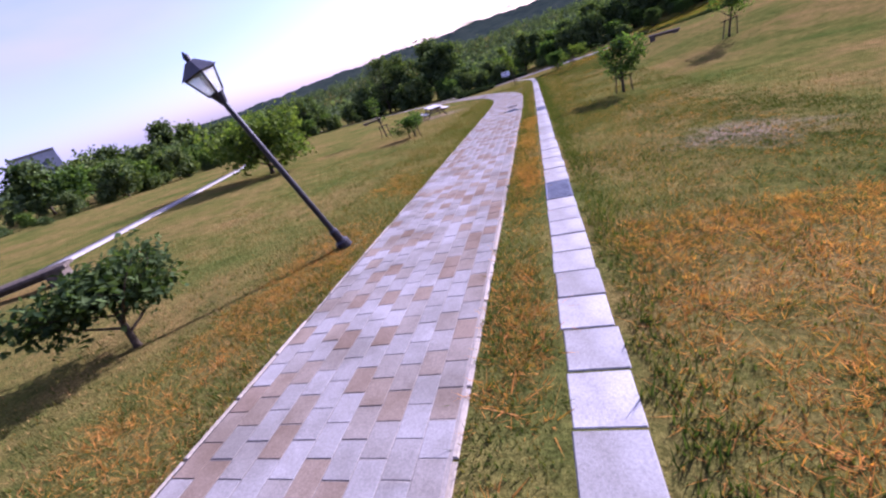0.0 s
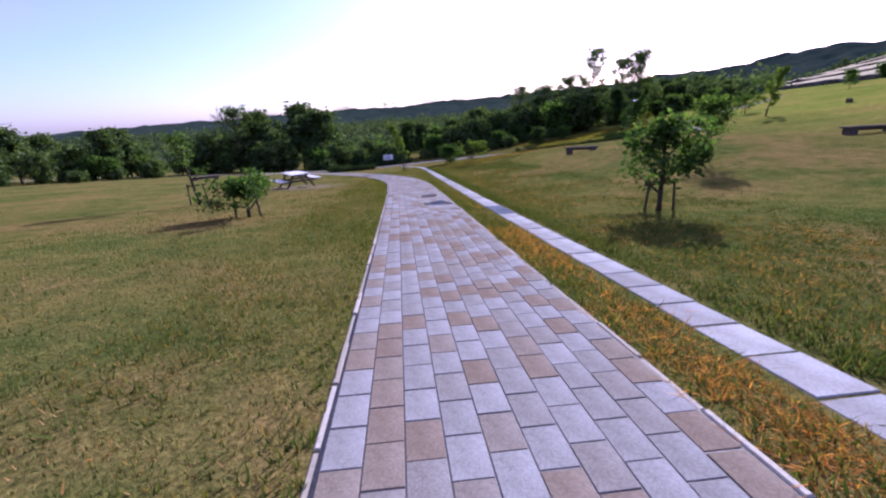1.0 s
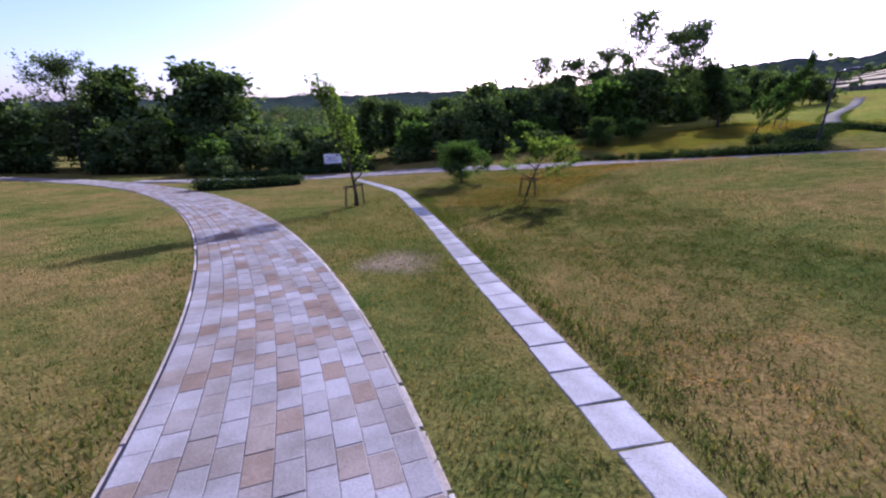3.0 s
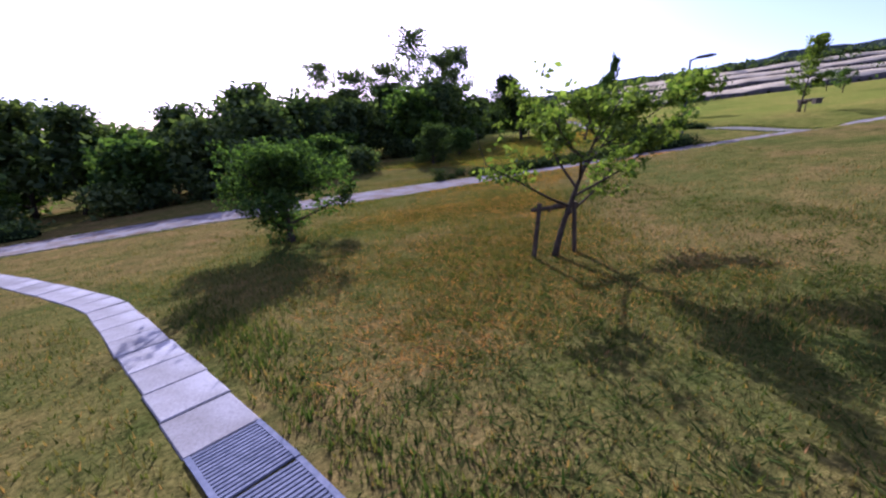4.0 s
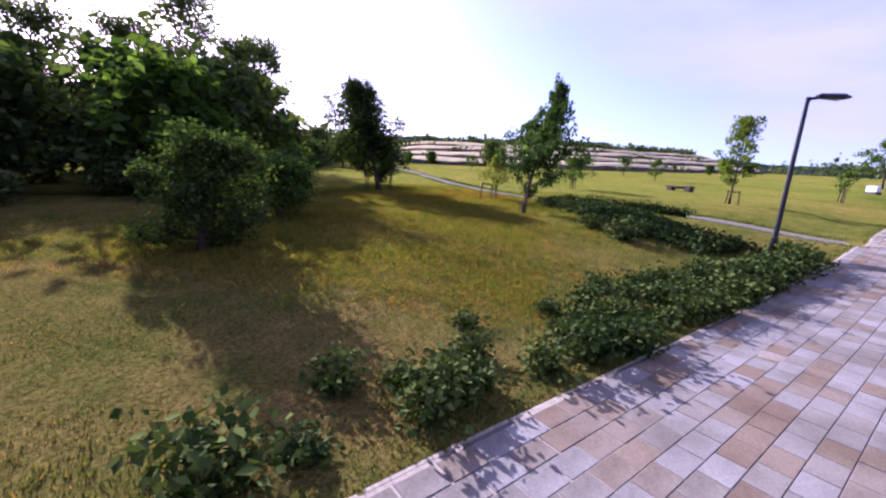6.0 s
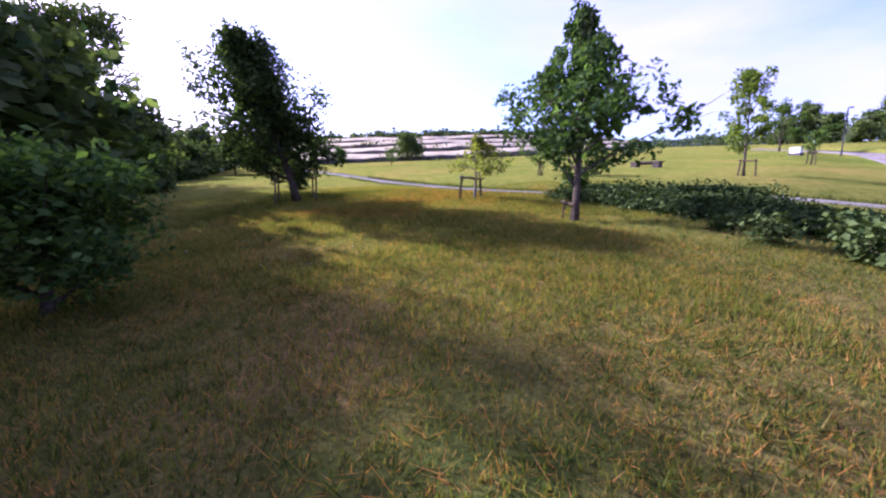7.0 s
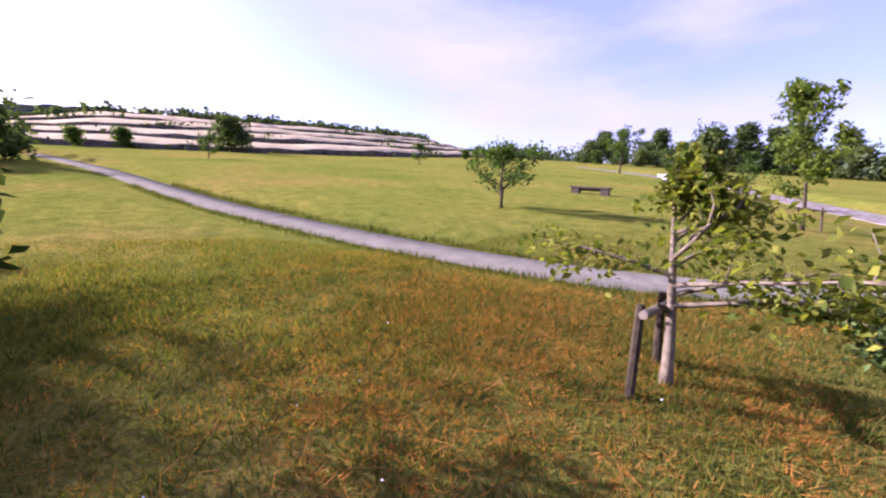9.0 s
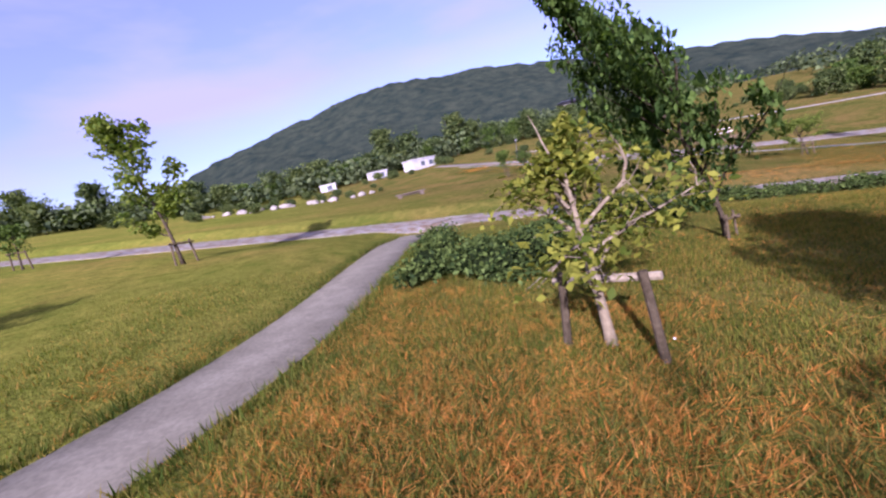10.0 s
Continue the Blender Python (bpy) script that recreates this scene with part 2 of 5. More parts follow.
# the bluish dark tone holds a little distance haze in the colour
M_HILL = surface("hazy_wooded_hill", (0.010, 0.019, 0.018), (0.038, 0.048, 0.034), 0.06, 0.95, bump=0.0)
M_ROCK = surface("pale_rock", (0.17, 0.155, 0.135), (0.32, 0.295, 0.26), 2.2, 0.95, bump=0.7)
M_WALLPAINT = surface("rendered_wall", (0.30, 0.30, 0.31), (0.42, 0.42, 0.43), 0.3, 0.9, bump=0.05)
M_PANE = surface("window_glass", (0.05, 0.06, 0.08), (0.10, 0.12, 0.15), 0.6, 0.15, bump=0.0)
glass, gn, gl, gb = material("lamp_glass", 0.08)
gb.inputs["Base Color"].default_value = (0.85, 0.86, 0.82, 1)
gb.inputs["Transmission Weight"].default_value = 0.8
M_GLASS = glass

# ---- lines of the paths ----
LANE = [(4.66, -12), (4.66, 10), (4.66, 30), (4.64, 40), (4.45, 44.8), (3.78, 49.5), (2.28, 54.4), (0.2, 59.2), (-2.3, 63.6), (-5.4, 67.8), (-9.8, 72.2), (-17, 76.2), (-30, 79.5), (-50, 81)]
ROAD = [(-9, 73.1), (-2, 72.75), (4, 71.8), (9, 70.2), (13, 68.1), (16, 66.4), (18.4, 64.8), (24.8, 60.1), (31.2, 55.9), (37.2, 51.7), (43.2, 47.2), (52.2, 40.6), (64, 32.3), (80, 25.2), (104, 18)]
STRIP = [(74, 93.0), (66, 87.6), (57, 81.6), (50, 77.6), (44.6, 74.4), (41.7, 72.2), (39.8, 70.75), (38.1, 69.2), (36.75, 67.75), (35.6, 65.9), (34.2, 62.8), (33.0, 60.4), (31.7, 57.4)]
DRAIN = [(6.6, -12), (6.6, 20), (6.6, 40), (6.56, 61.2), (5.6, 65.0), (4.3, 69.2)]
WEST = [(-3, 8), (-8, 21), (-11.2, 28), (-14.3, 35), (-18, 43), (-24, 52), (-31, 58)]


def smooth_line(pts, step, rounds=3):
    """Points a step apart along a line whose corners are cut."""
    p = np.array(pts, float)
    for _ in range(rounds):
        q = [p[0]]
        for a, b in zip(p[:-1], p[1:]):
            q += [a * 0.75 + b * 0.25, a * 0.25 + b * 0.75]
        p = np.array(q + [p[-1]])
    d = np.r_[0, np.cumsum(np.linalg.norm(np.diff(p, axis=0), axis=1))]
    s = np.arange(0, d[-1], step)
    return np.stack([np.interp(s, d, p[:, 0]), np.interp(s, d, p[:, 1])], 1)


# ---- shape of the ground ----
ROAD_LINE, STRIP_LINE = smooth_line(ROAD, 2.0), smooth_line(STRIP, 2.0)


def off_line(x, y, line):
    """Distance from a line, for arrays of any shape."""
    p = np.stack([x.ravel(), y.ravel()], 1)
    a, d = line[:-1], np.diff(line, axis=0)
    out = np.empty(len(p))
    for i in range(0, len(p), 8000):
        r = p[i:i + 8000, None, :] - a[None]
        q = np.clip((r * d[None]).sum(2) / (d * d).sum(1)[None], 0, 1)
        out[i:i + 8000] = np.linalg.norm(r - q[:, :, None] * d[None], axis=2).min(1)
    return out.reshape(x.shape)


def hollow(x, y, line, half, slope, depth):
    """A shallow cut in which a path lies."""
    q = np.clip((half + slope - off_line(x, y, line)) / slope, 0, 1)
    return depth * q * q * (3 - 2 * q)


def road_cut(x, y):
    """The paved lane lies below a low bank on its south side and below a gentle slope on its north side."""
    d = off_line(x, y, ROAD_LINE)
    south = y < np.interp(x, ROAD_LINE[:, 0], ROAD_LINE[:, 1])
    q = np.clip((1.45 + np.where(south, 1.3, 4.5) - d) / np.where(south, 1.3, 4.5), 0, 1)
    cut = 0.30 * q * q * (3 - 2 * q) * np.clip((x - 9) / 12, 0, 1)
    bank = np.where(south, 0.13 * np.clip((d - 1.5) / 1.2, 0, 1) * np.exp(-np.maximum(d - 2.7, 0) / 2.5), 0.0) * np.clip((x - 11) / 7, 0, 1) * np.clip((60 - x) / 20, 0, 1)
    return bank - cut


def ground_z(x, y):
    x, y = np.asarray(x, float), np.asarray(y, float)
    a = 4.6951 - 0.0391 * x - 0.0939 * y
    b = 0.9792 + 0.0897 * x - 0.0449 * y
    z = 0.5 * np.logaddexp(a / 0.5, b / 0.5)
    z = z + 0.75 * np.exp(-(((x - 19) / 7.5) ** 2 + ((y - 45) / 10) ** 2))
    z = z + road_cut(x, y)
    z = z - hollow(x, y, STRIP_LINE, 0.65, 1.5, 0.20)
    w = np.clip((np.hypot(x - 25, y - 50) - 170) / 150, 0, 1)
    w = w * w * (3 - 2 * w)
    return z * (1 - w) - 1.0 * w


def gz(x, y):
    return float(ground_z(x, y))


# ---- mesh helpers ----


class Shape:
    """Gathers vertices and faces for one mesh."""

    def __init__(self):
        self.v, self.f = [], []

    def box(self, m, sx, sy, sz, bevel=0.0):
        """A box of that size centred on the pose m, with chamfered top edges where bevel is given."""
        k = len(self.v)
        hx, hy, hz = sx / 2, sy / 2, sz / 2
        if bevel:
            rings = [(hx, hy, -hz), (hx, hy, hz - bevel), (hx - bevel, hy - bevel, hz)]
        else:
            rings = [(hx, hy, -hz), (hx, hy, hz)]
        for ax, ay, az in rings:
            for px, py in ((-1, -1), (1, -1), (1, 1), (-1, 1)):
                self.v.append(m @ Vector((px * ax, py * ay, az)))
        for r in range(len(rings) - 1):
            for i in range(4):
                j = (i + 1) % 4
                self.f.append((k + 4 * r + i, k + 4 * r + j, k + 4 * r + 4 + j, k + 4 * r + 4 + i))
        t = k + 4 * (len(rings) - 1)
        self.f.append((t, t + 1, t + 2, t + 3))
        self.f.append((k + 3, k + 2, k + 1, k))
        return self

    def tube(self, pts, radii, sides=8, caps=True):
        """A tube along points, with a radius at each."""
        k = len(self.v)
        pts = [Vector(q) for q in pts]
        for i, q in enumerate(pts):
            d = (pts[min(i + 1, len(pts) - 1)] - pts[max(i - 1, 0)]).normalized()
            u = d.cross(Vector((0.31, 0.95, 0.05)) if abs(d.y) < 0.9 else Vector((1, 0, 0))).normalized()
            w = d.cross(u)
            for s in range(sides):
                a = 2 * math.pi * s / sides
                self.v.append(q + radii[i] * (math.cos(a) * u + math.sin(a) * w))
        for i in range(len(pts) - 1):
            for s in range(sides):
                t = (s + 1) % sides
                self.f.append((k + i * sides + s, k + i * sides + t, k + (i + 1) * sides + t, k + (i + 1) * sides + s))
        if caps:
            self.f.append(tuple(k + s for s in reversed(range(sides))))
            self.f.append(tuple(k + (len(pts) - 1) * sides + s for s in range(sides)))
        return self

    def mesh(self, name, mat, smooth=False):
        me = bpy.data.meshes.new(name)
        me.from_pydata([tuple(q) for q in self.v], [], self.f)
        me.materials.append(mat)
        if smooth:
            me.polygons.foreach_set("use_smooth", [True] * len(me.polygons))
        me.update()
        return me


def from_arrays(name, verts, faces, mat):
    """A mesh from arrays of corners and of faces that all have the same number of corners."""
    me = bpy.data.meshes.new(name)
    verts, faces = np.asarray(verts, np.float32), np.asarray(faces, np.int32)
    n, k = faces.shape
    me.vertices.add(len(verts))
    me.vertices.foreach_set("co", verts.ravel())
    me.loops.add(n * k)
    me.loops.foreach_set("vertex_index", faces.ravel())
    me.polygons.add(n)
    me.polygons.foreach_set("loop_start", np.arange(0, n * k, k, dtype=np.int32))
    me.materials.append(mat)
    me.update(calc_edges=True)
    me.validate()
    return me


def part(name, me, parent, label=""):
    ob = new(name, me)
    ob.parent = parent
    if label:
        ob["label"] = label
    return ob


def thing(name, m, label, category, group="", kind=""):
    ob = new(name)
    ob.empty_display_size = 0.2
    ob.matrix_world = m
    return tagged(ob, label, category, group, kind)


def leaf_cloud(name, centres, size, rng, mat, flat=0.5, long=1.7, bulk=None):
    """Leaves of four corners with a fold, one round each centre."""
    s = size * rng.uniform(0.6, 1.35, len(centres))
    if bulk is not None:
        centres = np.concatenate([centres, bulk])
        s = np.r_[s, size * rng.uniform(2.2, 3.4, len(bulk))]
    n = len(centres)
    nor = rng.normal(size=(n, 3))
    nor[:, 2] = np.abs(nor[:, 2]) + flat
    nor /= np.linalg.norm(nor, axis=1)[:, None]
    u = np.cross(nor, rng.normal(size=(n, 3)))
    u /= np.linalg.norm(u, axis=1)[:, None] + 1e-9
    w = np.cross(nor, u)
    half, side = (s * long / 2)[:, None], (s / 2)[:, None]
    lift = nor * (s * 0.16)[:, None]
    v = np.stack([centres - u * half, centres - u * half * 0.1 + w * side + lift, centres + u * half, centres - u * half * 0.1 - w * side + lift], 1)
    idx = np.arange(n)[:, None] * 4
    f = np.concatenate([idx + np.array([[0, 1, 2]]), idx + np.array([[0, 2, 3]])], 1).reshape(-1, 3)
    return from_arrays(name, v.reshape(-1, 3), f, mat)


def limb(rng, start, way, length, bend, n=5):
    """The points of a limb that leaves start along way and turns upward by bend."""
    pts, d = [Vector(start)], Vector(way).normalized()
    for i in range(n):
        d = (d + Vector((rng.normal(0, 0.09), rng.normal(0, 0.09), bend + rng.normal(0, 0.05)))).normalized()
        pts.append(pts[-1] + d * length / n)
    return pts


def tree_meshes(seed, h, spread, clear, limbs, tilt, bend, leaves, size, leaf_mat, bark, trunk_r, cluster=0.22, lean=(0, 0), twigs=4, start=0.25, droop=0.0, flat=0.5, tip=1.0, shift=(0, 0), side=None, inner=0, taper=0.55, plain=False, bare=0, cone=0.0, clump=1.3, profile=None):
    """Trunk with limbs, and crown, of a tree of height h. clear: the height at which limbs begin; tilt: their angle from upright at the bottom and the top of the crown."""
    rng = np.random.default_rng(seed)
    wood, spots, branches = Shape(), [], []
    top = h * 0.9
    n = 9
    tr = []
    for i in range(n + 1):
        q = i / n
        tr.append(Vector((lean[0] * q * q * h + 0.02 * h * math.sin(3.1 * q + seed), lean[1] * q * q * h + 0.02 * h * math.sin(2.3 * q + 2 * seed), top * q)))
    wood.tube(tr, [trunk_r * (1.25 if i == 0 else 1.0) * (1 - 0.82 * i / n) for i in range(n + 1)], 9)
    for k in range(limbs):
        q = k / max(1, limbs - 1)
        zq = clear / top + (0.97 - clear / top) * q ** 0.9
        at = tr[min(n - 1, int(zq * n))].lerp(tr[min(n, int(zq * n) + 1)], zq * n - int(zq * n))
        az = 2.4 * k + rng.uniform(-0.4, 0.4) if side is None or k % 4 == 3 else radians(side) + rng.uniform(-1.2, 1.2)
        ang = radians(tilt[0] + (tilt[1] - tilt[0]) * q + rng.uniform(-7, 7))
        reach = spread / 2 * (1.0 - taper * q ** 1.5) / max(0.45, math.sin(ang)) * rng.uniform(0.75, 1.1)
        reach = min(reach, (h * tip - at.z) / max(0.12, math.cos(ang)))
        lb = limb(rng, at, (math.cos(az) * math.sin(ang), math.sin(az) * math.sin(ang), math.cos(ang)), reach, bend)
        r0 = trunk_r * (0.5 - 0.28 * q)
        br = wood if plain else Shape()
        if not plain:
            branches.append(br)
        br.tube(lb, [r0 * (1 - 0.8 * i / 5) for i in range(6)], 4 if plain else 6, caps=False)
        for t in range(twigs):
            s = start + (1 - start) * (t + rng.uniform(0, 1)) / twigs
            i = min(4, int(s * 5))
            b = lb[i].lerp(lb[i + 1], s * 5 - i)
            d = (lb[i + 1] - lb[i]).normalized() + Vector(rng.normal(0, 0.75, 3))
            d.z += 0.15 - droop
            tw = limb(rng, b, d, reach * rng.uniform(0.22, 0.42), 0.05 - droop * 0.3, 3)
            if not plain:
                br.tube(tw, [r0 * 0.3, r0 * 0.22, r0 * 0.15, r0 * 0.06], 4, caps=False)
            spots += [tuple(x) for x in tw[1:]]
        spots += [tuple(x) for x in lb[2:]]
    for k in range(bare):
        a = 2.1 * k + seed
        sh = limb(rng, tr[-2 - k % 3], (0.22 * math.cos(a) + lean[0], 0.22 * math.sin(a) + lean[1], 1), h * rng.uniform(0.25, 0.42), 0.05)
        wood.tube(sh, [trunk_r * 0.3 * (1 - 0.16 * i) for i in range(6)], 5, caps=False)
    spots.append(tuple(tr[-1]))
    spots = np.array(spots)
    up = (h - cluster * 0.9) / max(spots[:, 2].max(), 0.1)
    out = (spread / 2 - cluster * 0.8) / np.percentile(np.hypot(spots[:, 0] - lean[0] * spots[:, 2], spots[:, 1] - lean[1] * spots[:, 2]), 93)
    spots = spots * np.array([out, out, up])
    for q in itertools.chain(wood.v, *(s.v for s in branches)):
        r = min(1.0, max(0.0, (q.z - 0.1 * h) / (0.3 * h)))
        q.x, q.y, q.z = q.x * (1 + (out - 1) * r), q.y * (1 + (out - 1) * r), q.z * up
    if profile:
        for q in itertools.chain(*(s.v for s in branches)):
            shrink = float(np.interp(q.z / h, [p[0] for p in profile], [p[1] for p in profile]))
            q.x, q.y = q.x * shrink, q.y * shrink
    # some sprays carry many leaves, others few
    heavy = rng.gamma(clump, 1.0, len(spots)) + 0.12 * clump
    pick = rng.choice(len(spots), leaves, p=heavy / heavy.sum())
    c = spots[pick] + np.clip(rng.normal(0, cluster, (leaves, 3)), -1.6 * cluster, 1.6 * cluster) * np.array([1, 1, 0.62])
    axis = c[:, 2:3] ** 2 / h * np.array([lean])
    off = c[:, :2] - axis
    turn = np.arctan2(off[:, 1], off[:, 0])[:, None]
    ragged = 0.98 + 0.14 * np.sin(3 * turn + 2.2 * c[:, 2:3] / h * 6 + seed) * np.sin(9 * c[:, 2:3] / h + 2 * turn) + rng.uniform(-0.12, 0.06, (leaves, 1))
    ragged = ragged * (1 - cone * np.clip((c[:, 2:3] - 0.48 * h) / (0.52 * h), 0, 1))
    if profile:
        off = off * np.interp(c[:, 2:3] / h + 0.03 * np.sin(5 * turn + seed), [q[0] for q in profile], [q[1] for q in profile])
    far = np.hypot(off[:, 0], off[:, 1])[:, None]
    c[:, :2] = axis + off * np.minimum(1, spread * 0.5 * ragged / np.maximum(far, 0.01))
    c[:, 2] = np.clip(c[:, 2], clear * 0.75, h)
    bulk = None
    if inner:
        bulk = c[rng.integers(0, leaves, inner)]
        mid = np.array([lean[0] * h * 0.3, lean[1] * h * 0.3, clear + 0.42 * (h - clear)])
        bulk = mid + (bulk - mid) * rng.uniform(0.3, 0.72, (inner, 1))
    for pts in (c, bulk):
        if pts is not None:
            pts[:, :2] += np.array([shift]) * np.clip(pts[:, 2:3] / (0.8 * h), 0, 1) ** 1.5
    for q in itertools.chain(wood.v, *(s.v for s in branches)):
        s = min(1.0, max(0.0, q.z / (0.8 * h))) ** 1.5
        q.x, q.y = q.x + shift[0] * s, q.y + shift[1] * s
    return wood.mesh("trunk", bark, True), leaf_cloud("crown", c, size, rng, leaf_mat, flat, bulk=bulk), [s.mesh("branch", bark, True) for s in branches]


def plant(meshes, x, y, turn=0.0, scale=1.0, label="", group="", name="tree", sink=0.05, category="tree"):
    t = thing(name, pose(x, y, gz(x, y) - sink, 0, 0, turn) @ Matrix.Scale(scale, 4), label, category, group)
    trunk = part("trunk", meshes[0], t)
    for me in meshes[2]:
        part("branch", me, trunk)
    part("crown", meshes[1], t)
    return t


# ---- ground ----
def spaced(lo, hi, step, far, grow=1.25):
    mid = list(np.arange(lo, hi + 0.01, step))
    out, s, a = [], step, hi
    while a < far:
        s *= grow
        a += s
        out.append(a)
    low, s, a = [], step, lo
    while a > -far:
        s *= grow
        a -= s
        low.append(a)
    return np.array(low[::-1] + mid + out)


gx, gy = spaced(-40, 100, 0.5, 1100), spaced(-15, 105, 0.5, 1100)
GX, GY = np.meshgrid(gx, gy)
GZ = ground_z(GX, GY)
nx, ny = len(gx), len(gy)
cell = (np.arange(ny - 1)[:, None] * nx + np.arange(nx - 1)[None, :]).ravel()
ground_me = from_arrays("ground", np.stack([GX, GY, GZ], -1).reshape(-1, 3), np.stack([cell, cell + 1, cell + nx + 1, cell + nx], 1), M_MEADOW)
ground_me.polygons.foreach_set("use_smooth", [True] * len(ground_me.polygons))
tagged(new("ground", ground_me), "sloping meadow of dry olive and tan mown grass", "grass", kind="structure")

# ---- distant hills ----
SKYLINE = [(0, 2.0), (16, 2.4), (40, 3.6), (55, 5.2), (65, 6.2), (75, 7.2), (85, 7.9), (95, 7.7), (105, 7.0), (115, 6.4), (130, 5.4), (150, 5.4), (160, 5.9), (166, 6.9), (175, 9.8), (182, 11.7), (188, 13.3), (194, 14.6), (205, 13.9), (212, 13.5), (220, 11.6), (231, 9.0), (241, 6.9), (250, 4.4), (275, 1.2), (300, 0.6), (318, 0.9), (343, 1.5), (360, 2.0)]


def hills():
    az = np.radians(np.arange(0, 360, 0.5))
    el = np.interp(np.degrees(az), [s[0] for s in SKYLINE], [s[1] for s in SKYLINE])
    rings = np.linspace(0, 1, 26)
    v = []
    for q in rings:
        r = 330 + 420 * q
        for a, e in zip(az, el):
            x, y = 22 + r * math.sin(a), 52 + r * math.cos(a)
            hgt = 750 * math.tan(math.radians(e)) * (q ** 1.15)
            rough = noise.noise((x * 0.012, y * 0.012, 3)) * 9 + noise.noise((x * 0.05, y * 0.05, 7)) * 4 + noise.noise((x * 0.14, y * 0.14, 1)) * 1.6
            v.append((x, y, -3 + hgt + rough * (0.25 + 0.75 * q) * min(1, hgt / 25 + 0.15)))
    n = len(az)
    f = [(r * n + i, r * n + (i + 1) % n, (r + 1) * n + (i + 1) % n, (r + 1) * n + i) for r in range(len(rings) - 1) for i in range(n)]
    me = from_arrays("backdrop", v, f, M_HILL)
    return tagged(new("backdrop", me), "wooded hills and a mountain round the park, slight blue haze in their colour", "hills", kind="structure")


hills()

# ---- paths ----
def line_normals(p):
    t = np.gradient(p, axis=0)
    t /= np.linalg.norm(t, axis=1)[:, None]
    return np.stack([t[:, 1], -t[:, 0]], 1)


def ribbon(name, pts, half, lift, mat, step=0.5, depth=0.12, gaps=()):
    """A band on the ground with sides that go down into it."""
    p = smooth_line(pts, step)
    nrm = line_normals(p)
    offs = [(-half, -depth), (-half, lift), (0, lift), (half, lift), (half, -depth)]
    rows = []
    for o, dz in offs:
        q = p + nrm * o
        base = ground_z(q[:, 0], q[:, 1])
        rows.append(np.c_[q, base + dz])
    v = np.stack(rows, 1).reshape(-1, 3)
    k, n = len(offs), len(p)
    f = [(i * k + j, i * k + j + 1, (i + 1) * k + j + 1, (i + 1) * k + j) for i in range(n - 1) for j in range(k - 1) if not any(np.hypot(*(p[i] - g)) < 0.75 * step for g in gaps)]
    return from_arrays(name, v, f, mat)


lane = tagged(new("footpath", ribbon("footpath", LANE, 1.02, 0.015, M_JOINT)), "winding footpath of grey and tan rectangular pavers", "path", kind="structure")
road = tagged(new("road", ribbon("road", ROAD, 1.24, 0.015, M_JOINT)), "wide paved park lane of grey and tan pavers", "path", kind="structure")
tagged(new("pavement", ribbon("pavement", STRIP, 0.54, 0.008, M_CONCRETE, 0.06, gaps=((37.65, 68.8), (42.4, 72.7)))), "narrow grey concrete path through the grass", "path", kind="structure")
tagged(new("pavement", ribbon("pavement", WEST, 0.34, 0.03, M_PALE)), "pale concrete path along the edge of the wood", "path", kind="structure")

# ---- terraces on the far slope ----
TERRACE = smooth_line([(96, 126), (96, 100), (98, 78), (106, 62), (122, 46), (142, 30), (165, 12)], 2.0)
TERRACE_FOOT = ground_z(TERRACE[:, 0], TERRACE[:, 1])


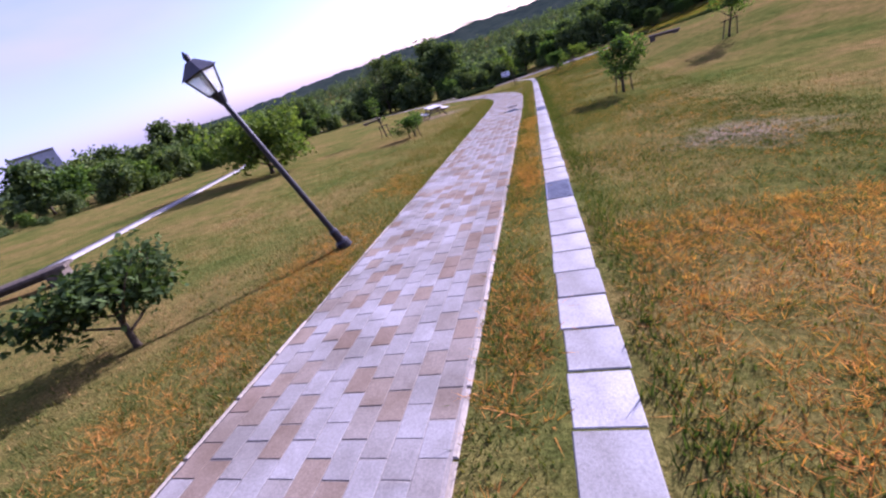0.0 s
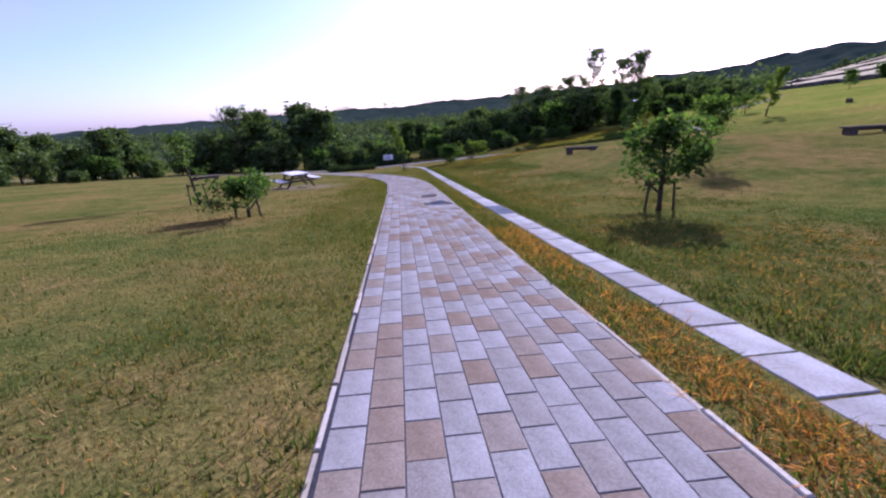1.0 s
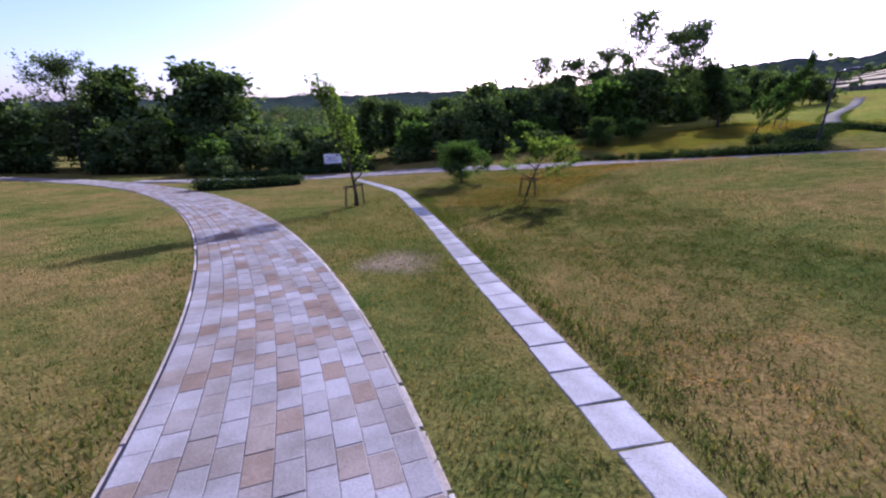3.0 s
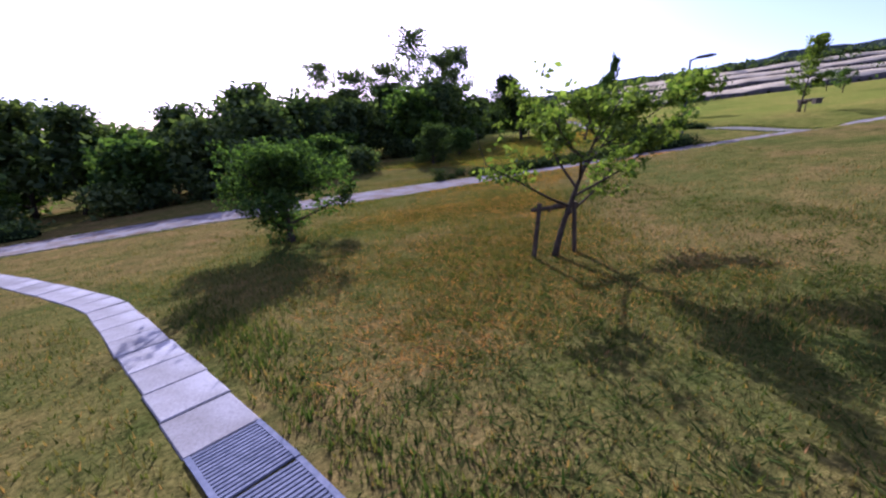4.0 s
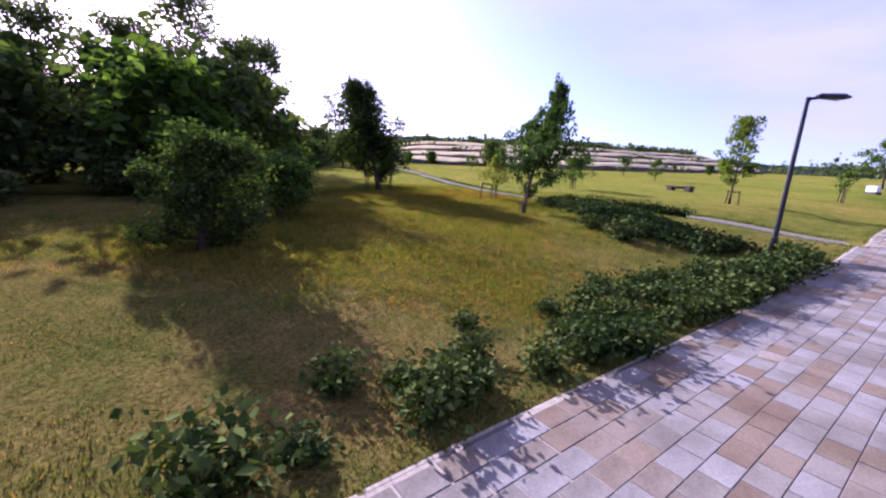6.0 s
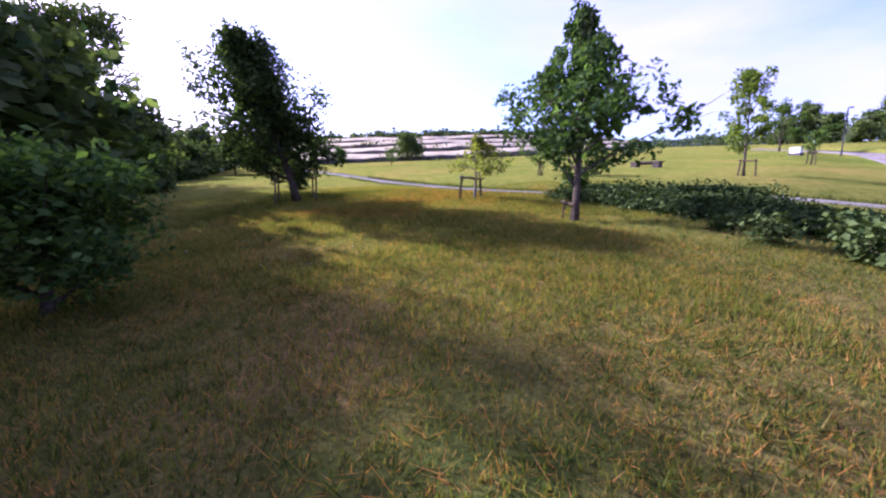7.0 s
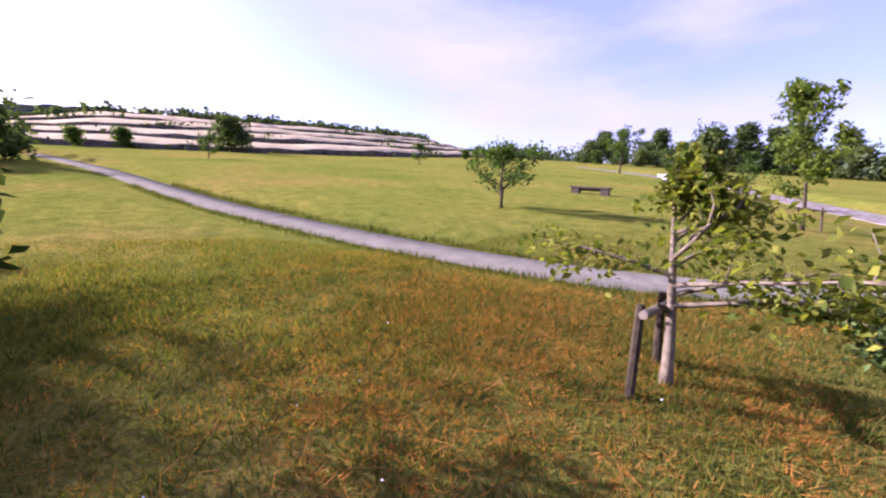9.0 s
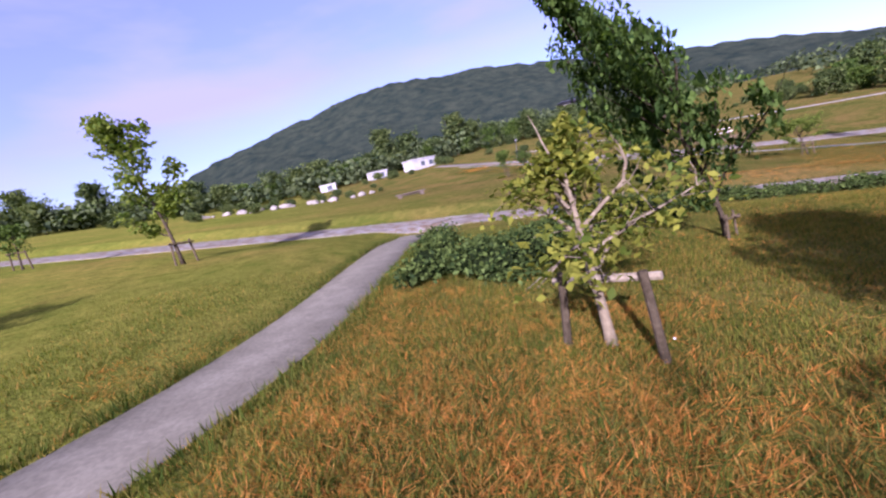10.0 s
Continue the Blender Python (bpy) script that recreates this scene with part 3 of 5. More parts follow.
def terrace(k):
    rng = np.random.default_rng(300 + k)
    n = len(TERRACE)
    i = np.arange(n)
    slip = 0.5 * np.sin(i * 0.31 + 2 * k) + 0.3 * np.sin(i * 0.13 + k)
    p = TERRACE + np.array([9.0 * k, 2.9 * k]) + np.c_[slip, 0.3 * slip]
    q = TERRACE + np.array([9.0 * (k + 1) + 1.2, 2.9 * (k + 1) + 0.5])
    rise = np.clip(0.5 + (128 - TERRACE[:, 1]) / 60, 0.5, 1.0)
    foot = TERRACE_FOOT + 2.02 * k * rise + 0.10 * np.sin(i * 0.23 + 1.7 * k)
    wall = 0.84 + 0.16 * np.sin(i * 1.7 + k) * np.sin(i * 0.4)
    t = thing("terrace", pose(0, 0, 0), "pale dry grass terrace above a retaining wall coloured dark for shade", "terrace", "terraces on the slope", "")
    riser = np.concatenate([np.c_[p, foot - 1.2], np.c_[p, foot + wall], np.c_[p + 0.35, foot + wall]])
    f = [(a * n + b, a * n + b + 1, (a + 1) * n + b + 1, (a + 1) * n + b) for a in range(2) for b in range(n - 1)]
    part("retaining_wall", from_arrays("retaining_wall", riser, f, M_RISER), t, "stone retaining wall with its shade put into a dark colour")
    way = (q - p) / np.linalg.norm(q - p, axis=1)[:, None]
    g = [(a * n + b, a * n + b + 1, (a + 1) * n + b + 1, (a + 1) * n + b) for a in range(3) for b in range(n - 1)]
    crest = foot + 1.85 * rise + 0.08 * np.sin(i * 0.9 + k)
    tread = np.concatenate([np.c_[p + 0.3, foot + wall + 0.02], np.c_[p + way * 1.6, (foot + wall + crest) / 2 + 0.08], np.c_[p + way * 3.2, crest], np.c_[q, foot + 1.92 * rise]])
    part("tread", from_arrays("tread", tread, g, M_TREAD), t, "pale dry grass")
    # low bushes that break the line of the wall
    m = 1300
    at = rng.integers(0, n, m)
    lush = 0.5 + 0.5 * np.sin(at * 0.37 + 2.1 * k) * np.sin(at * 0.11 + k)
    keep = rng.random(m) < lush
    at = at[keep]
    c = np.c_[p[at] + rng.normal(0, 0.35, (len(at), 2)) + rng.uniform(-1, 1, (len(at), 1)) * np.array([[0.2, 1.0]]), foot[at] + rng.uniform(0.0, 0.5, len(at)) * (1 + 2.0 * (lush[keep] > 0.72))]
    part("creeper", leaf_cloud("creeper", c, 0.44, rng, M_DARK, 0.5, 1.5), t, "dark bushes along the wall")


for k in range(4):
    terrace(k)

# ---- drain beside the footpath ----
drain = tagged(new("drain", ribbon("drain", DRAIN, 0.2, -0.03, M_IRON)), "concrete-covered drain channel along the footpath", "drain", kind="structure")

# ---- lamps ----
def lantern_lamp(x, y):
    t = thing("street_lamp", pose(x, y, gz(x, y)), "black park lamp with a four-sided glass lantern", "lamp")
    s = Shape().tube([(0, 0, -0.1), (0, 0, 0.35), (0, 0, 0.38), (0, 0, 2.75)], [0.075, 0.075, 0.05, 0.038], 12)
    part("pole", s.mesh("pole", M_POLE, False), t)
    part("base", Shape().tube([(0, 0, 0), (0, 0, 0.12), (0, 0, 0.16)], [0.13, 0.12, 0.08], 12).mesh("base", M_POLE), t)
    part("collar", Shape().tube([(0, 0, 2.7), (0, 0, 2.78), (0, 0, 2.84)], [0.05, 0.075, 0.10], 10).mesh("collar", M_POLE), t)
    g, panes = Shape(), []
    lo, hi = [(a * 0.075, b * 0.075, 2.85) for a, b in ((-1, -1), (1, -1), (1, 1), (-1, 1))], [(a * 0.15, b * 0.15, 3.14) for a, b in ((-1, -1), (1, -1), (1, 1), (-1, 1))]
    for i in range(4):
        j = (i + 1) % 4
        p = Shape()
        p.v = [Vector(lo[i]), Vector(lo[j]), Vector(hi[j]), Vector(hi[i])]
        p.v += [q * 0.97 + Vector((0, 0, 0.03 * q.z)) for q in p.v]
        p.f = [(0, 1, 2, 3), (7, 6, 5, 4), (0, 3, 7, 4), (1, 5, 6, 2)]
        panes.append(part("pane", p.mesh("pane", M_GLASS), t, "clear glass pane"))
        g.tube([lo[i], hi[i]], [0.014, 0.014], 5)
        g.tube([lo[i], lo[j]], [0.014, 0.014], 5)
        g.tube([hi[i], hi[j]], [0.02, 0.02], 5)
    frame_ob = part("lantern_frame", g.mesh("lantern_frame", M_POLE), t)
    for ob in panes:
        ob.parent = frame_ob
    r = Shape()
    r.v = [Vector((a * 0.185, b * 0.185, 3.14)) for a, b in ((-1, -1), (1, -1), (1, 1), (-1, 1))] + [Vector((a * 0.05, b * 0.05, 3.30)) for a, b in ((-1, -1), (1, -1), (1, 1), (-1, 1))]
    r.f = [(3, 2, 1, 0), (0, 1, 5, 4), (1, 2, 6, 5), (2, 3, 7, 6), (3, 0, 4, 7), (4, 5, 6, 7)]
    roof = part("roof", r.mesh("roof", M_POLE), t)
    part("finial", Shape().tube([(0, 0, 3.29), (0, 0, 3.36), (0, 0, 3.42)], [0.035, 0.045, 0.008], 8).mesh("finial", M_POLE), roof)
    part("bulb", Shape().tube([(0, 0, 2.88), (0, 0, 2.95), (0, 0, 3.05), (0, 0, 3.09)], [0.025, 0.045, 0.045, 0.015], 10).mesh("bulb", M_WHITE), t, "white bulb")
    return t


def arm_lamp(x, y, turn, h=3.5):
    t = thing("street_lamp", pose(x, y, gz(x, y), 0, 0, turn), "dark slim park lamp with a flat sideways head", "lamp", "slim park lamps")
    part("pole", Shape().tube([(0, 0, -0.1), (0, 0, 0.5), (0, 0, 0.52), (0, 0, h)], [0.07, 0.07, 0.05, 0.042], 12).mesh("pole", M_POLE), t)
    part("base_plate", Shape().tube([(0, 0, 0), (0, 0, 0.03)], [0.15, 0.15], 12).mesh("base_plate", M_POLE), t)
    part("arm", Shape().tube([(0, 0, h - 0.1), (0.06, 0, h - 0.02), (0.28, 0, h + 0.03)], [0.035, 0.035, 0.03], 8).mesh("arm", M_POLE), t)
    s = Shape().tube([(0.2, 0, h + 0.03), (0.28, 0, h + 0.04), (0.75, 0, h + 0.12), (0.92, 0, h + 0.13)], [0.05, 0.10, 0.11, 0.04], 10)
    for q in s.v:
        q.z = h + 0.07 + (q.z - h - 0.07) * 0.6
    head = part("head", s.mesh("head", M_POLE), t)
    lens = Shape().box(pose(0.52, 0, h + 0.025), 0.34, 0.14, 0.02)
    part("lens", lens.mesh("lens", M_GLASS), head)
    return t


lantern = lantern_lamp(3.05, 17.93)
lantern.matrix_world = lantern.matrix_world @ pose(0, 0, 0, 9, -11, 0)
arm_lamp(26.65, 61.45, -70)
for x, y, a in ((112, 92, -40), (116, 84, -40), (62, 36.5, -60)):
    arm_lamp(x, y, a, 4.2)

# ---- seats, table, sign ----
def bench(x, y, turn, length=2.3):
    t = thing("bench", pose(x, y, gz(x, y), 0, 0, turn), "low dark weathered wooden bench without a back", "bench", "benches on the lawn")
    for i in range(3):
        part("seat_board", Shape().box(pose(0, (i - 1) * 0.17, 0.31), length, 0.155, 0.08, 0.015).mesh("seat_board", M_BENCHWOOD), t)
    for sx in (-0.36, 0.36):
        part("leg", Shape().box(pose(sx * length, 0, 0.10), 0.36, 0.44, 0.34, 0.02).mesh("leg", M_BENCHWOOD), t)
    part("rail", Shape().box(pose(0, 0, 0.21), length * 0.72, 0.12, 0.13, 0.01).mesh("rail", M_BENCHWOOD), t)
    return t


bench(16.2, 48.6, -14, 2.1)
bench(26.6, 40.0, -10, 2.5)
bench(47.6, 59.0, 40, 1.9)
bench(-12.8, 60.2, 20, 2.3)
bench(-5.6, 18.3, 35, 2.2)
bench(64.0, 37.4, -40, 2.4)


def picnic_table(x, y, turn):
    t = thing("picnic_table", pose(x, y, gz(x, y), 0, 0, turn), "pale weathered picnic table with a bench on each side", "table")
    for i in range(5):
        part("top_board", Shape().box(pose((i - 2) * 0.19, 0, 0.76), 0.18, 1.75, 0.05, 0.01).mesh("top_board", M_PICNIC), t)
    for sx in (-1, 1):
        for i in (0, 1):
            part("seat_board", Shape().box(pose(sx * (0.82 + i * 0.19), 0, 0.46), 0.18, 1.75, 0.05, 0.01).mesh("seat_board", M_PICNIC), t)
    for sy in (-0.58, 0.58):
        part("seat_beam", Shape().box(pose(0, sy, 0.40), 2.05, 0.07, 0.10, 0.01).mesh("seat_beam", M_BENCHWOOD), t)
        part("top_beam", Shape().box(pose(0, sy, 0.69), 0.9, 0.07, 0.09, 0.01).mesh("top_beam", M_BENCHWOOD), t)
        for sx in (-1, 1):
            part("leg", Shape().tube([(sx * 0.78, sy, -0.02), (sx * 0.30, sy, 0.72)], [0.055, 0.055], 4).mesh("leg", M_BENCHWOOD), t)
    return t


picnic_table(-1.5, 45.3, 33)

sign = thing("sign_board", pose(2.9, 74.2, gz(2.9, 74.2), 0, 0, 8), "white notice board on two low posts by the path", "sign")
board = part("board", Shape().box(pose(0, 0, 1.0), 1.15, 0.06, 0.62, 0.01).mesh("board", M_WHITE), sign)
for sx in (-0.45, 0.45):
    part("post", Shape().tube([(sx, 0, -0.1), (sx, 0, 0.75)], [0.04, 0.04], 8).mesh("post", M_POLE), sign)
for i in range(4):
    part("text_bar", Shape().box(pose(-0.1 + 0.03 * (i % 2), -0.034, 1.18 - i * 0.11), 0.7 - 0.08 * (i % 3), 0.004, 0.035).mesh("text_bar", M_POLE), board)

box = thing("utility_box", pose(59.4, 42.2, gz(59.4, 42.2), 0, 0, 25) @ Matrix.Scale(0.7, 4), "small white utility box on a dark plinth", "box")
part("plinth", Shape().box(pose(0, 0, 0.10), 1.3, 0.8, 0.30, 0.02).mesh("plinth", M_RISER), box)
cabinet = part("cabinet", Shape().box(pose(0, 0, 0.55), 1.1, 0.6, 0.60, 0.03).mesh("cabinet", M_WHITE), box)
part("lid", Shape().box(pose(0, 0, 0.88), 1.16, 0.66, 0.06, 0.02).mesh("lid", M_WHITE), cabinet)

# ---- covers let into the footpath ----
cover = thing("drain_cover", pose(5.2, 34.1, gz(5.2, 34.1) + 0.032, 0, 0, 28), "square galvanised grating cover set in the pavers", "cover")
fr = Shape()
for sx, sy, wx, wy in ((-0.29, 0, 0.06, 0.64), (0.29, 0, 0.06, 0.64), (0, -0.29, 0.52, 0.06), (0, 0.29, 0.52, 0.06)):
    fr.box(pose(sx, sy, 0.006), wx, wy, 0.03, 0.004)
part("frame", fr.mesh("frame", M_CONCRETE), cover)
plate = part("plate", Shape().box(pose(0, 0, -0.004), 0.52, 0.52, 0.016).mesh("plate", M_GRATE), cover)
for i in range(6):
    part("bar", Shape().box(pose(0, (i - 2.5) * 0.085, 0.010), 0.50, 0.03, 0.016, 0.003).mesh("bar", M_GRATE), plate)
hole = thing("manhole_cover", pose(5.1, 36.35, gz(5.1, 36.35) + 0.03), "round dark cast-iron manhole cover in a pale ring", "cover")
part("ring", Shape().tube([(0, 0, -0.02), (0, 0, 0.010)], [0.36, 0.35], 28).mesh("ring", M_EDGE), hole)
lid = part("lid", Shape().tube([(0, 0, 0.0), (0, 0, 0.014)], [0.31, 0.30], 28).mesh("lid", M_LID), hole)
for i in range(5):
    part("rib", Shape().box(pose(0, (i - 2) * 0.1, 0.013), 0.44 - 0.06 * abs(i - 2), 0.016, 0.008).mesh("rib", M_LID), lid)

# ---- lawn trees ----
def tree_support(x, y, turn, h=0.85, gap=0.8, thick=0.03, pale=False):
    t = thing("tree_support", pose(x, y, gz(x, y), 0, 0, turn), "two leaning wooden stakes with a crossbar holding a young tree", "tree stake", "tree stakes")
    for sx in (-1, 1):
        part("stake", Shape().tube([(sx * gap * 0.62, 0.02, -0.1), (sx * gap * 0.5, 0, h + 0.06)], [thick, thick * 0.9], 8).mesh("stake", M_BARK if pale else M_STAKE), t)
    part("crossbar", Shape().tube([(-gap * 0.68, 0.06, h - 0.03), (gap * 0.68, 0.05, h + 0.01)], [thick * 0.9, thick * 0.9], 8).mesh("crossbar", M_BAR if pale else M_STAKE), t)
    part("rope", Shape().tube([(-0.08, 0.05, h - 0.05), (0.0, 0.12, h - 0.01), (0.08, 0.05, h + 0.03)], [0.02, 0.024, 0.02], 6).mesh("rope", M_STAKE), t)
    return t


LAWN = "young trees on the lawn"
# spreading maple-like trees by the bend
plant(tree_meshes(11, 2.15, 2.7, 0.62, 12, (64, 40), 0.02, 5200, 0.044, M_LIGHT, M_BARK, 0.042, 0.085, twigs=4, start=0.35, bare=1, clump=0.55, flat=0.25, shift=(0.28, -0.42)), 10.4, 58.2, 20, 1.0, "small spreading tree with bright green layered leaves", LAWN)
tree_support(10.4, 58.2, -35, 0.6, 0.44)
plant(tree_meshes(12, 2.1, 2.5, 0.22, 16, (70, 28), 0.03, 12500, 0.044, M_LEAF, M_BARK, 0.07, 0.15, twigs=5, start=0.22, inner=350, clump=0.8), 9.24, 63.2, 70, 1.0, "low bushy tree with dense green leaves", LAWN)
plant(tree_meshes(13, 4.3, 1.8, 0.9, 13, (52, 14), 0.10, 1700, 0.075, M_LIGHT, M_BARK, 0.07, 0.17, lean=(-0.36, 0.14), twigs=3, start=0.3, taper=0.75, bare=4, clump=0.5), 4.5, 59.3, 0, 1.0, "slender leaning tree with sparse light leaves", LAWN)
tree_support(4.5, 59.3, 30, 0.7, 0.6)
# row beside the footpath
plant(tree_meshes(14, 1.35, 2.2, 0.3, 10, (62, 25), 0.06, 2600, 0.065, M_LEAF, M_BARK, 0.055, 0.14, twigs=4), 0.05, 33.4, 40, 1.0, "small young tree with green leaves beside stakes", LAWN)
tree_support(0.05, 33.4, 10, 0.62, 0.5)
plant(tree_meshes(15, 2.6, 1.2, 1.0, 8, (45, 15), 0.08, 420, 0.075, M_LEAF, M_BARK, 0.05, 0.13, lean=(-0.06, 0.0), twigs=3, bare=2), -3.0, 37.4, 0, 1.0, "thin young tree with few leaves", LAWN)
tree_support(-3.0, 37.4, 0, 0.7, 0.5)
plant(tree_meshes(16, 2.2, 2.0, 0.5, 13, (56, 20), 0.07, 2300, 0.075, M_LEAF, M_BARK, 0.06, 0.16, twigs=4, start=0.2, clump=0.7, bare=1), 9.9, 30.7, 90, 1.0, "small spreading young tree beside the drain", LAWN)
tree_support(9.9, 30.7, -15, 0.6, 0.5)
plant(tree_meshes(17, 2.8, 2.0, 0.9, 9, (58, 20), 0.06, 1900, 0.08, M_LEAF, M_BARK, 0.06, 0.2, twigs=4), 16.3, 37.6, 15, 1.0, "young slender tree with a thin green crown", LAWN)
tree_support(16.3, 37.6, 25, 0.8, 0.7)
plant(tree_meshes(18, 1.4, 1.9, 0.35, 12, (58, 30), 0.05, 2800, 0.06, M_DARK, M_BARK, 0.05, 0.15, twigs=4, inner=100), 1.2, 15.5, 60, 1.0, "small dark green shrub-like tree near the lamp", LAWN)
plant(tree_meshes(19, 3.5, 5.6, 0.5, 20, (62, 25), 0.02, 9000, 0.13, M_LIGHT, M_BARK, 0.13, 0.42, twigs=5, inner=300), -7.9, 31.8, 0, 1.0, "broad rounded yellow-green tree by the far lane", LAWN)
# trees beyond the road
plant(tree_meshes(30, 1.75, 2.0, 0.15, 16, (66, 28), 0.03, 7000, 0.055, M_LEAF, M_BARK, 0.06, 0.18, twigs=5, start=0.15, inner=150), 24.85, 73.2, 0, 1.0, "low round bush-like tree in the long grass", LAWN)
vase = plant(tree_meshes(21, 5.1, 4.2, 0.6, 28, (72, 8), 0.07, 11500, 0.085, M_LEAF, M_BARK, 0.085, 0.19, twigs=5, start=0.12, inner=350, taper=0.9, clump=0.8, profile=((0.08, 0.3), (0.2, 0.58), (0.34, 0.9), (0.52, 1.05), (0.6, 0.85), (0.68, 0.45), (0.8, 0.32), (1.0, 0.3)), shift=(3.7, 1.0), lean=(0.08, 0.04)), 29.4, 67.4, -45, 1.0, "upright leaning tree with a vase-shaped crown of dark green leaves", LAWN)
vase.scale.x *= 0.5
tree_support(29.4, 67.4, 20, 0.34, 0.34, 0.02)
plant(tree_meshes(22, 5.1, 4.0, 0.6, 28, (84, 14), 0.04, 18000, 0.075, M_DARK, M_BARK, 0.13, 0.26, twigs=5, start=0.1, clump=1.6, shift=(-0.6, 1.15), inner=900, taper=0.7, profile=((0.1, 0.5), (0.2, 0.7), (0.42, 0.88), (0.66, 1.0), (0.84, 0.7), (1.0, 0.4))), 33.9, 74.85, 0, 1.0, "dense dark oval tree with a stout trunk and propping stakes", LAWN)
tree_support(34.2, 74.4, 30, 0.72, 0.75)
tree_support(33.7, 75.4, 20, 0.72, 0.7)
plant(tree_meshes(23, 2.2, 2.1, 0.14, 18, (78, 24), 0.03, 11000, 0.05, M_DARK, M_BARK, 0.07, 0.18, twigs=5, start=0.2, inner=200), 21.2, 71.65, 0, 1.0, "low spreading bushy tree at the edge of the wood", LAWN)
plant(tree_meshes(24, 1.9, 2.4, 0.72, 14, (70, 34), -0.05, 2700, 0.047, M_YELLOW, M_PALE_BARK, 0.05, 0.13, lean=(0.05, -0.02), twigs=7, droop=0.35, start=0.12, side=228, taper=0.6, bare=1, clump=0.6, profile=((0.25, 0.8), (0.45, 1.0), (0.7, 1.0), (0.8, 0.55), (0.88, 0.25), (1.0, 0.12))), 33.5, 69.28, 0, 1.0, "young tree with sparse yellow-green leaves and a pale trunk", LAWN)
tree_support(33.58, 69.38, 120, 0.60, 0.6, 0.036, True)
plant(tree_meshes(25, 2.2, 2.5, 0.5, 13, (70, 20), 0.05, 2600, 0.07, M_LEAF, M_BARK, 0.05, 0.15, twigs=4, bare=3), 43.05, 65.97, 30, 1.0, "small young tree with a flat green crown", LAWN)
tree_support(43.05, 65.97, -30, 0.62, 0.5)
plant(tree_meshes(26, 4.4, 2.2, 0.9, 15, (62, 10), 0.07, 3600, 0.085, M_LIGHT, M_BARK, 0.055, 0.13, lean=(0.26, -0.05), twigs=4, start=0.2, taper=0.85), 38.7, 58.6, 0, 1.0, "upright leaning young tree with light green leaves", LAWN)
tree_support(38.7, 58.6, 40, 0.6, 0.5)
plant(tree_meshes(27, 1.9, 1.1, 0.6, 7, (50, 20), 0.06, 800, 0.07, M_LEAF, M_BARK, 0.045, 0.12, twigs=3), 46.15, 50.75, 0, 1.0, "thin sapling with few leaves near the road", LAWN)
tree_support(46.15, 50.75, 0, 0.7, 0.5)
plant(tree_meshes(28, 6.4, 5.2, 1.6, 12, (50, 16), 0.06, 1500, 0.18, M_LEAF, M_BARK, 0.12, 0.3, twigs=3, clump=0.5), 75.3, 32.9, 0, 1.0, "airy green tree beside the far road", LAWN)
small = tree_meshes(29, 2.6, 2.1, 0.5, 11, (66, 14), 0.06, 1300, 0.10, M_LEAF, M_BARK, 0.05, 0.18, twigs=3)
for i, (x, y) in enumerate(((72, 80), (64, 58), (76, 60), (92, 44))):
    plant(small, x, y, 70 * i, 0.85 + 0.07 * (i % 4), "small young green tree on the far lawn", LAWN)

# ---- hedges and shrubs ----
def hedge(name, pts, width, h, leaves, label, seed, size=0.06, group=""):
    rng = np.random.default_rng(seed)
    p = smooth_line(pts, 0.35)
    n = line_normals(p)
    mid = p[len(p) // 2]
    t = thing(name, pose(mid[0], mid[1], gz(*mid)), label, "hedge", group)
    off = np.array([mid[0], mid[1], gz(*mid)])
    # shell under the leaves, coloured near black as inner shade; no real stem
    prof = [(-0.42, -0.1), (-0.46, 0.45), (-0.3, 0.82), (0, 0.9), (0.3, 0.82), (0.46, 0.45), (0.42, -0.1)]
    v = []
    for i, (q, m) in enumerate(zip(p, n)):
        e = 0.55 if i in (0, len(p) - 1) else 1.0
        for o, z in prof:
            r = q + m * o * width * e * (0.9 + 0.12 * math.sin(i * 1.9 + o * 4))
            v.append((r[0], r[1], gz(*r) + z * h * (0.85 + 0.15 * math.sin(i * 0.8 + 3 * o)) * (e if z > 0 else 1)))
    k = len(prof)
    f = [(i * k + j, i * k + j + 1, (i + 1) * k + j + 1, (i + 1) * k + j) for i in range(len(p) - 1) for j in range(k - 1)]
    part("stem", from_arrays("stem", np.array(v) - off, f, M_HEDGE_SHADE), t)
    i = rng.integers(0, len(p), leaves)
    o = rng.uniform(-0.52, 0.52, leaves)
    q = p[i] + n[i] * (o * width)[:, None] + rng.normal(0, 0.14, (leaves, 2))
    top = h * np.sqrt(np.clip(1 - (o / 0.56) ** 2, 0, 1)) * (0.85 + 0.3 * np.sin(i * 0.9 + 5 * o) * np.sin(i * 0.37 + seed))
    up = np.maximum(0.04, top * (1 - 0.55 * rng.random(leaves) ** 2.2) + rng.normal(0, 0.05, leaves))
    c = np.c_[q, ground_z(q[:, 0], q[:, 1]) + up] - off
    part("foliage", leaf_cloud("foliage", c, size, rng, M_HEDGE, 0.4, 1.6), t)
    return t


hedge("hedge", [(33.6, 66.3), (31.2, 65.1), (28.6, 63.9), (26.5, 62.2)], 2.0, 0.32, 13000, "low ragged dark hedge bed beside the lamp", 31, 0.055)
hedge("hedge", [(26.4, 61.0), (25.0, 62.0), (23.4, 63.3)], 0.7, 0.45, 3200, "low ragged hedge along the road edge", 32, 0.055)
hedge("hedge", [(-3.2, 66.8), (-1.0, 67.7), (1.6, 68.5)], 1.0, 0.55, 3600, "low dark hedge by the path junction", 33, 0.065)
hedge("hedge", [(-5.0, 75.4), (0, 75.6), (6, 74.2)], 0.9, 0.5, 3000, "low hedge in front of the wood", 34, 0.075)
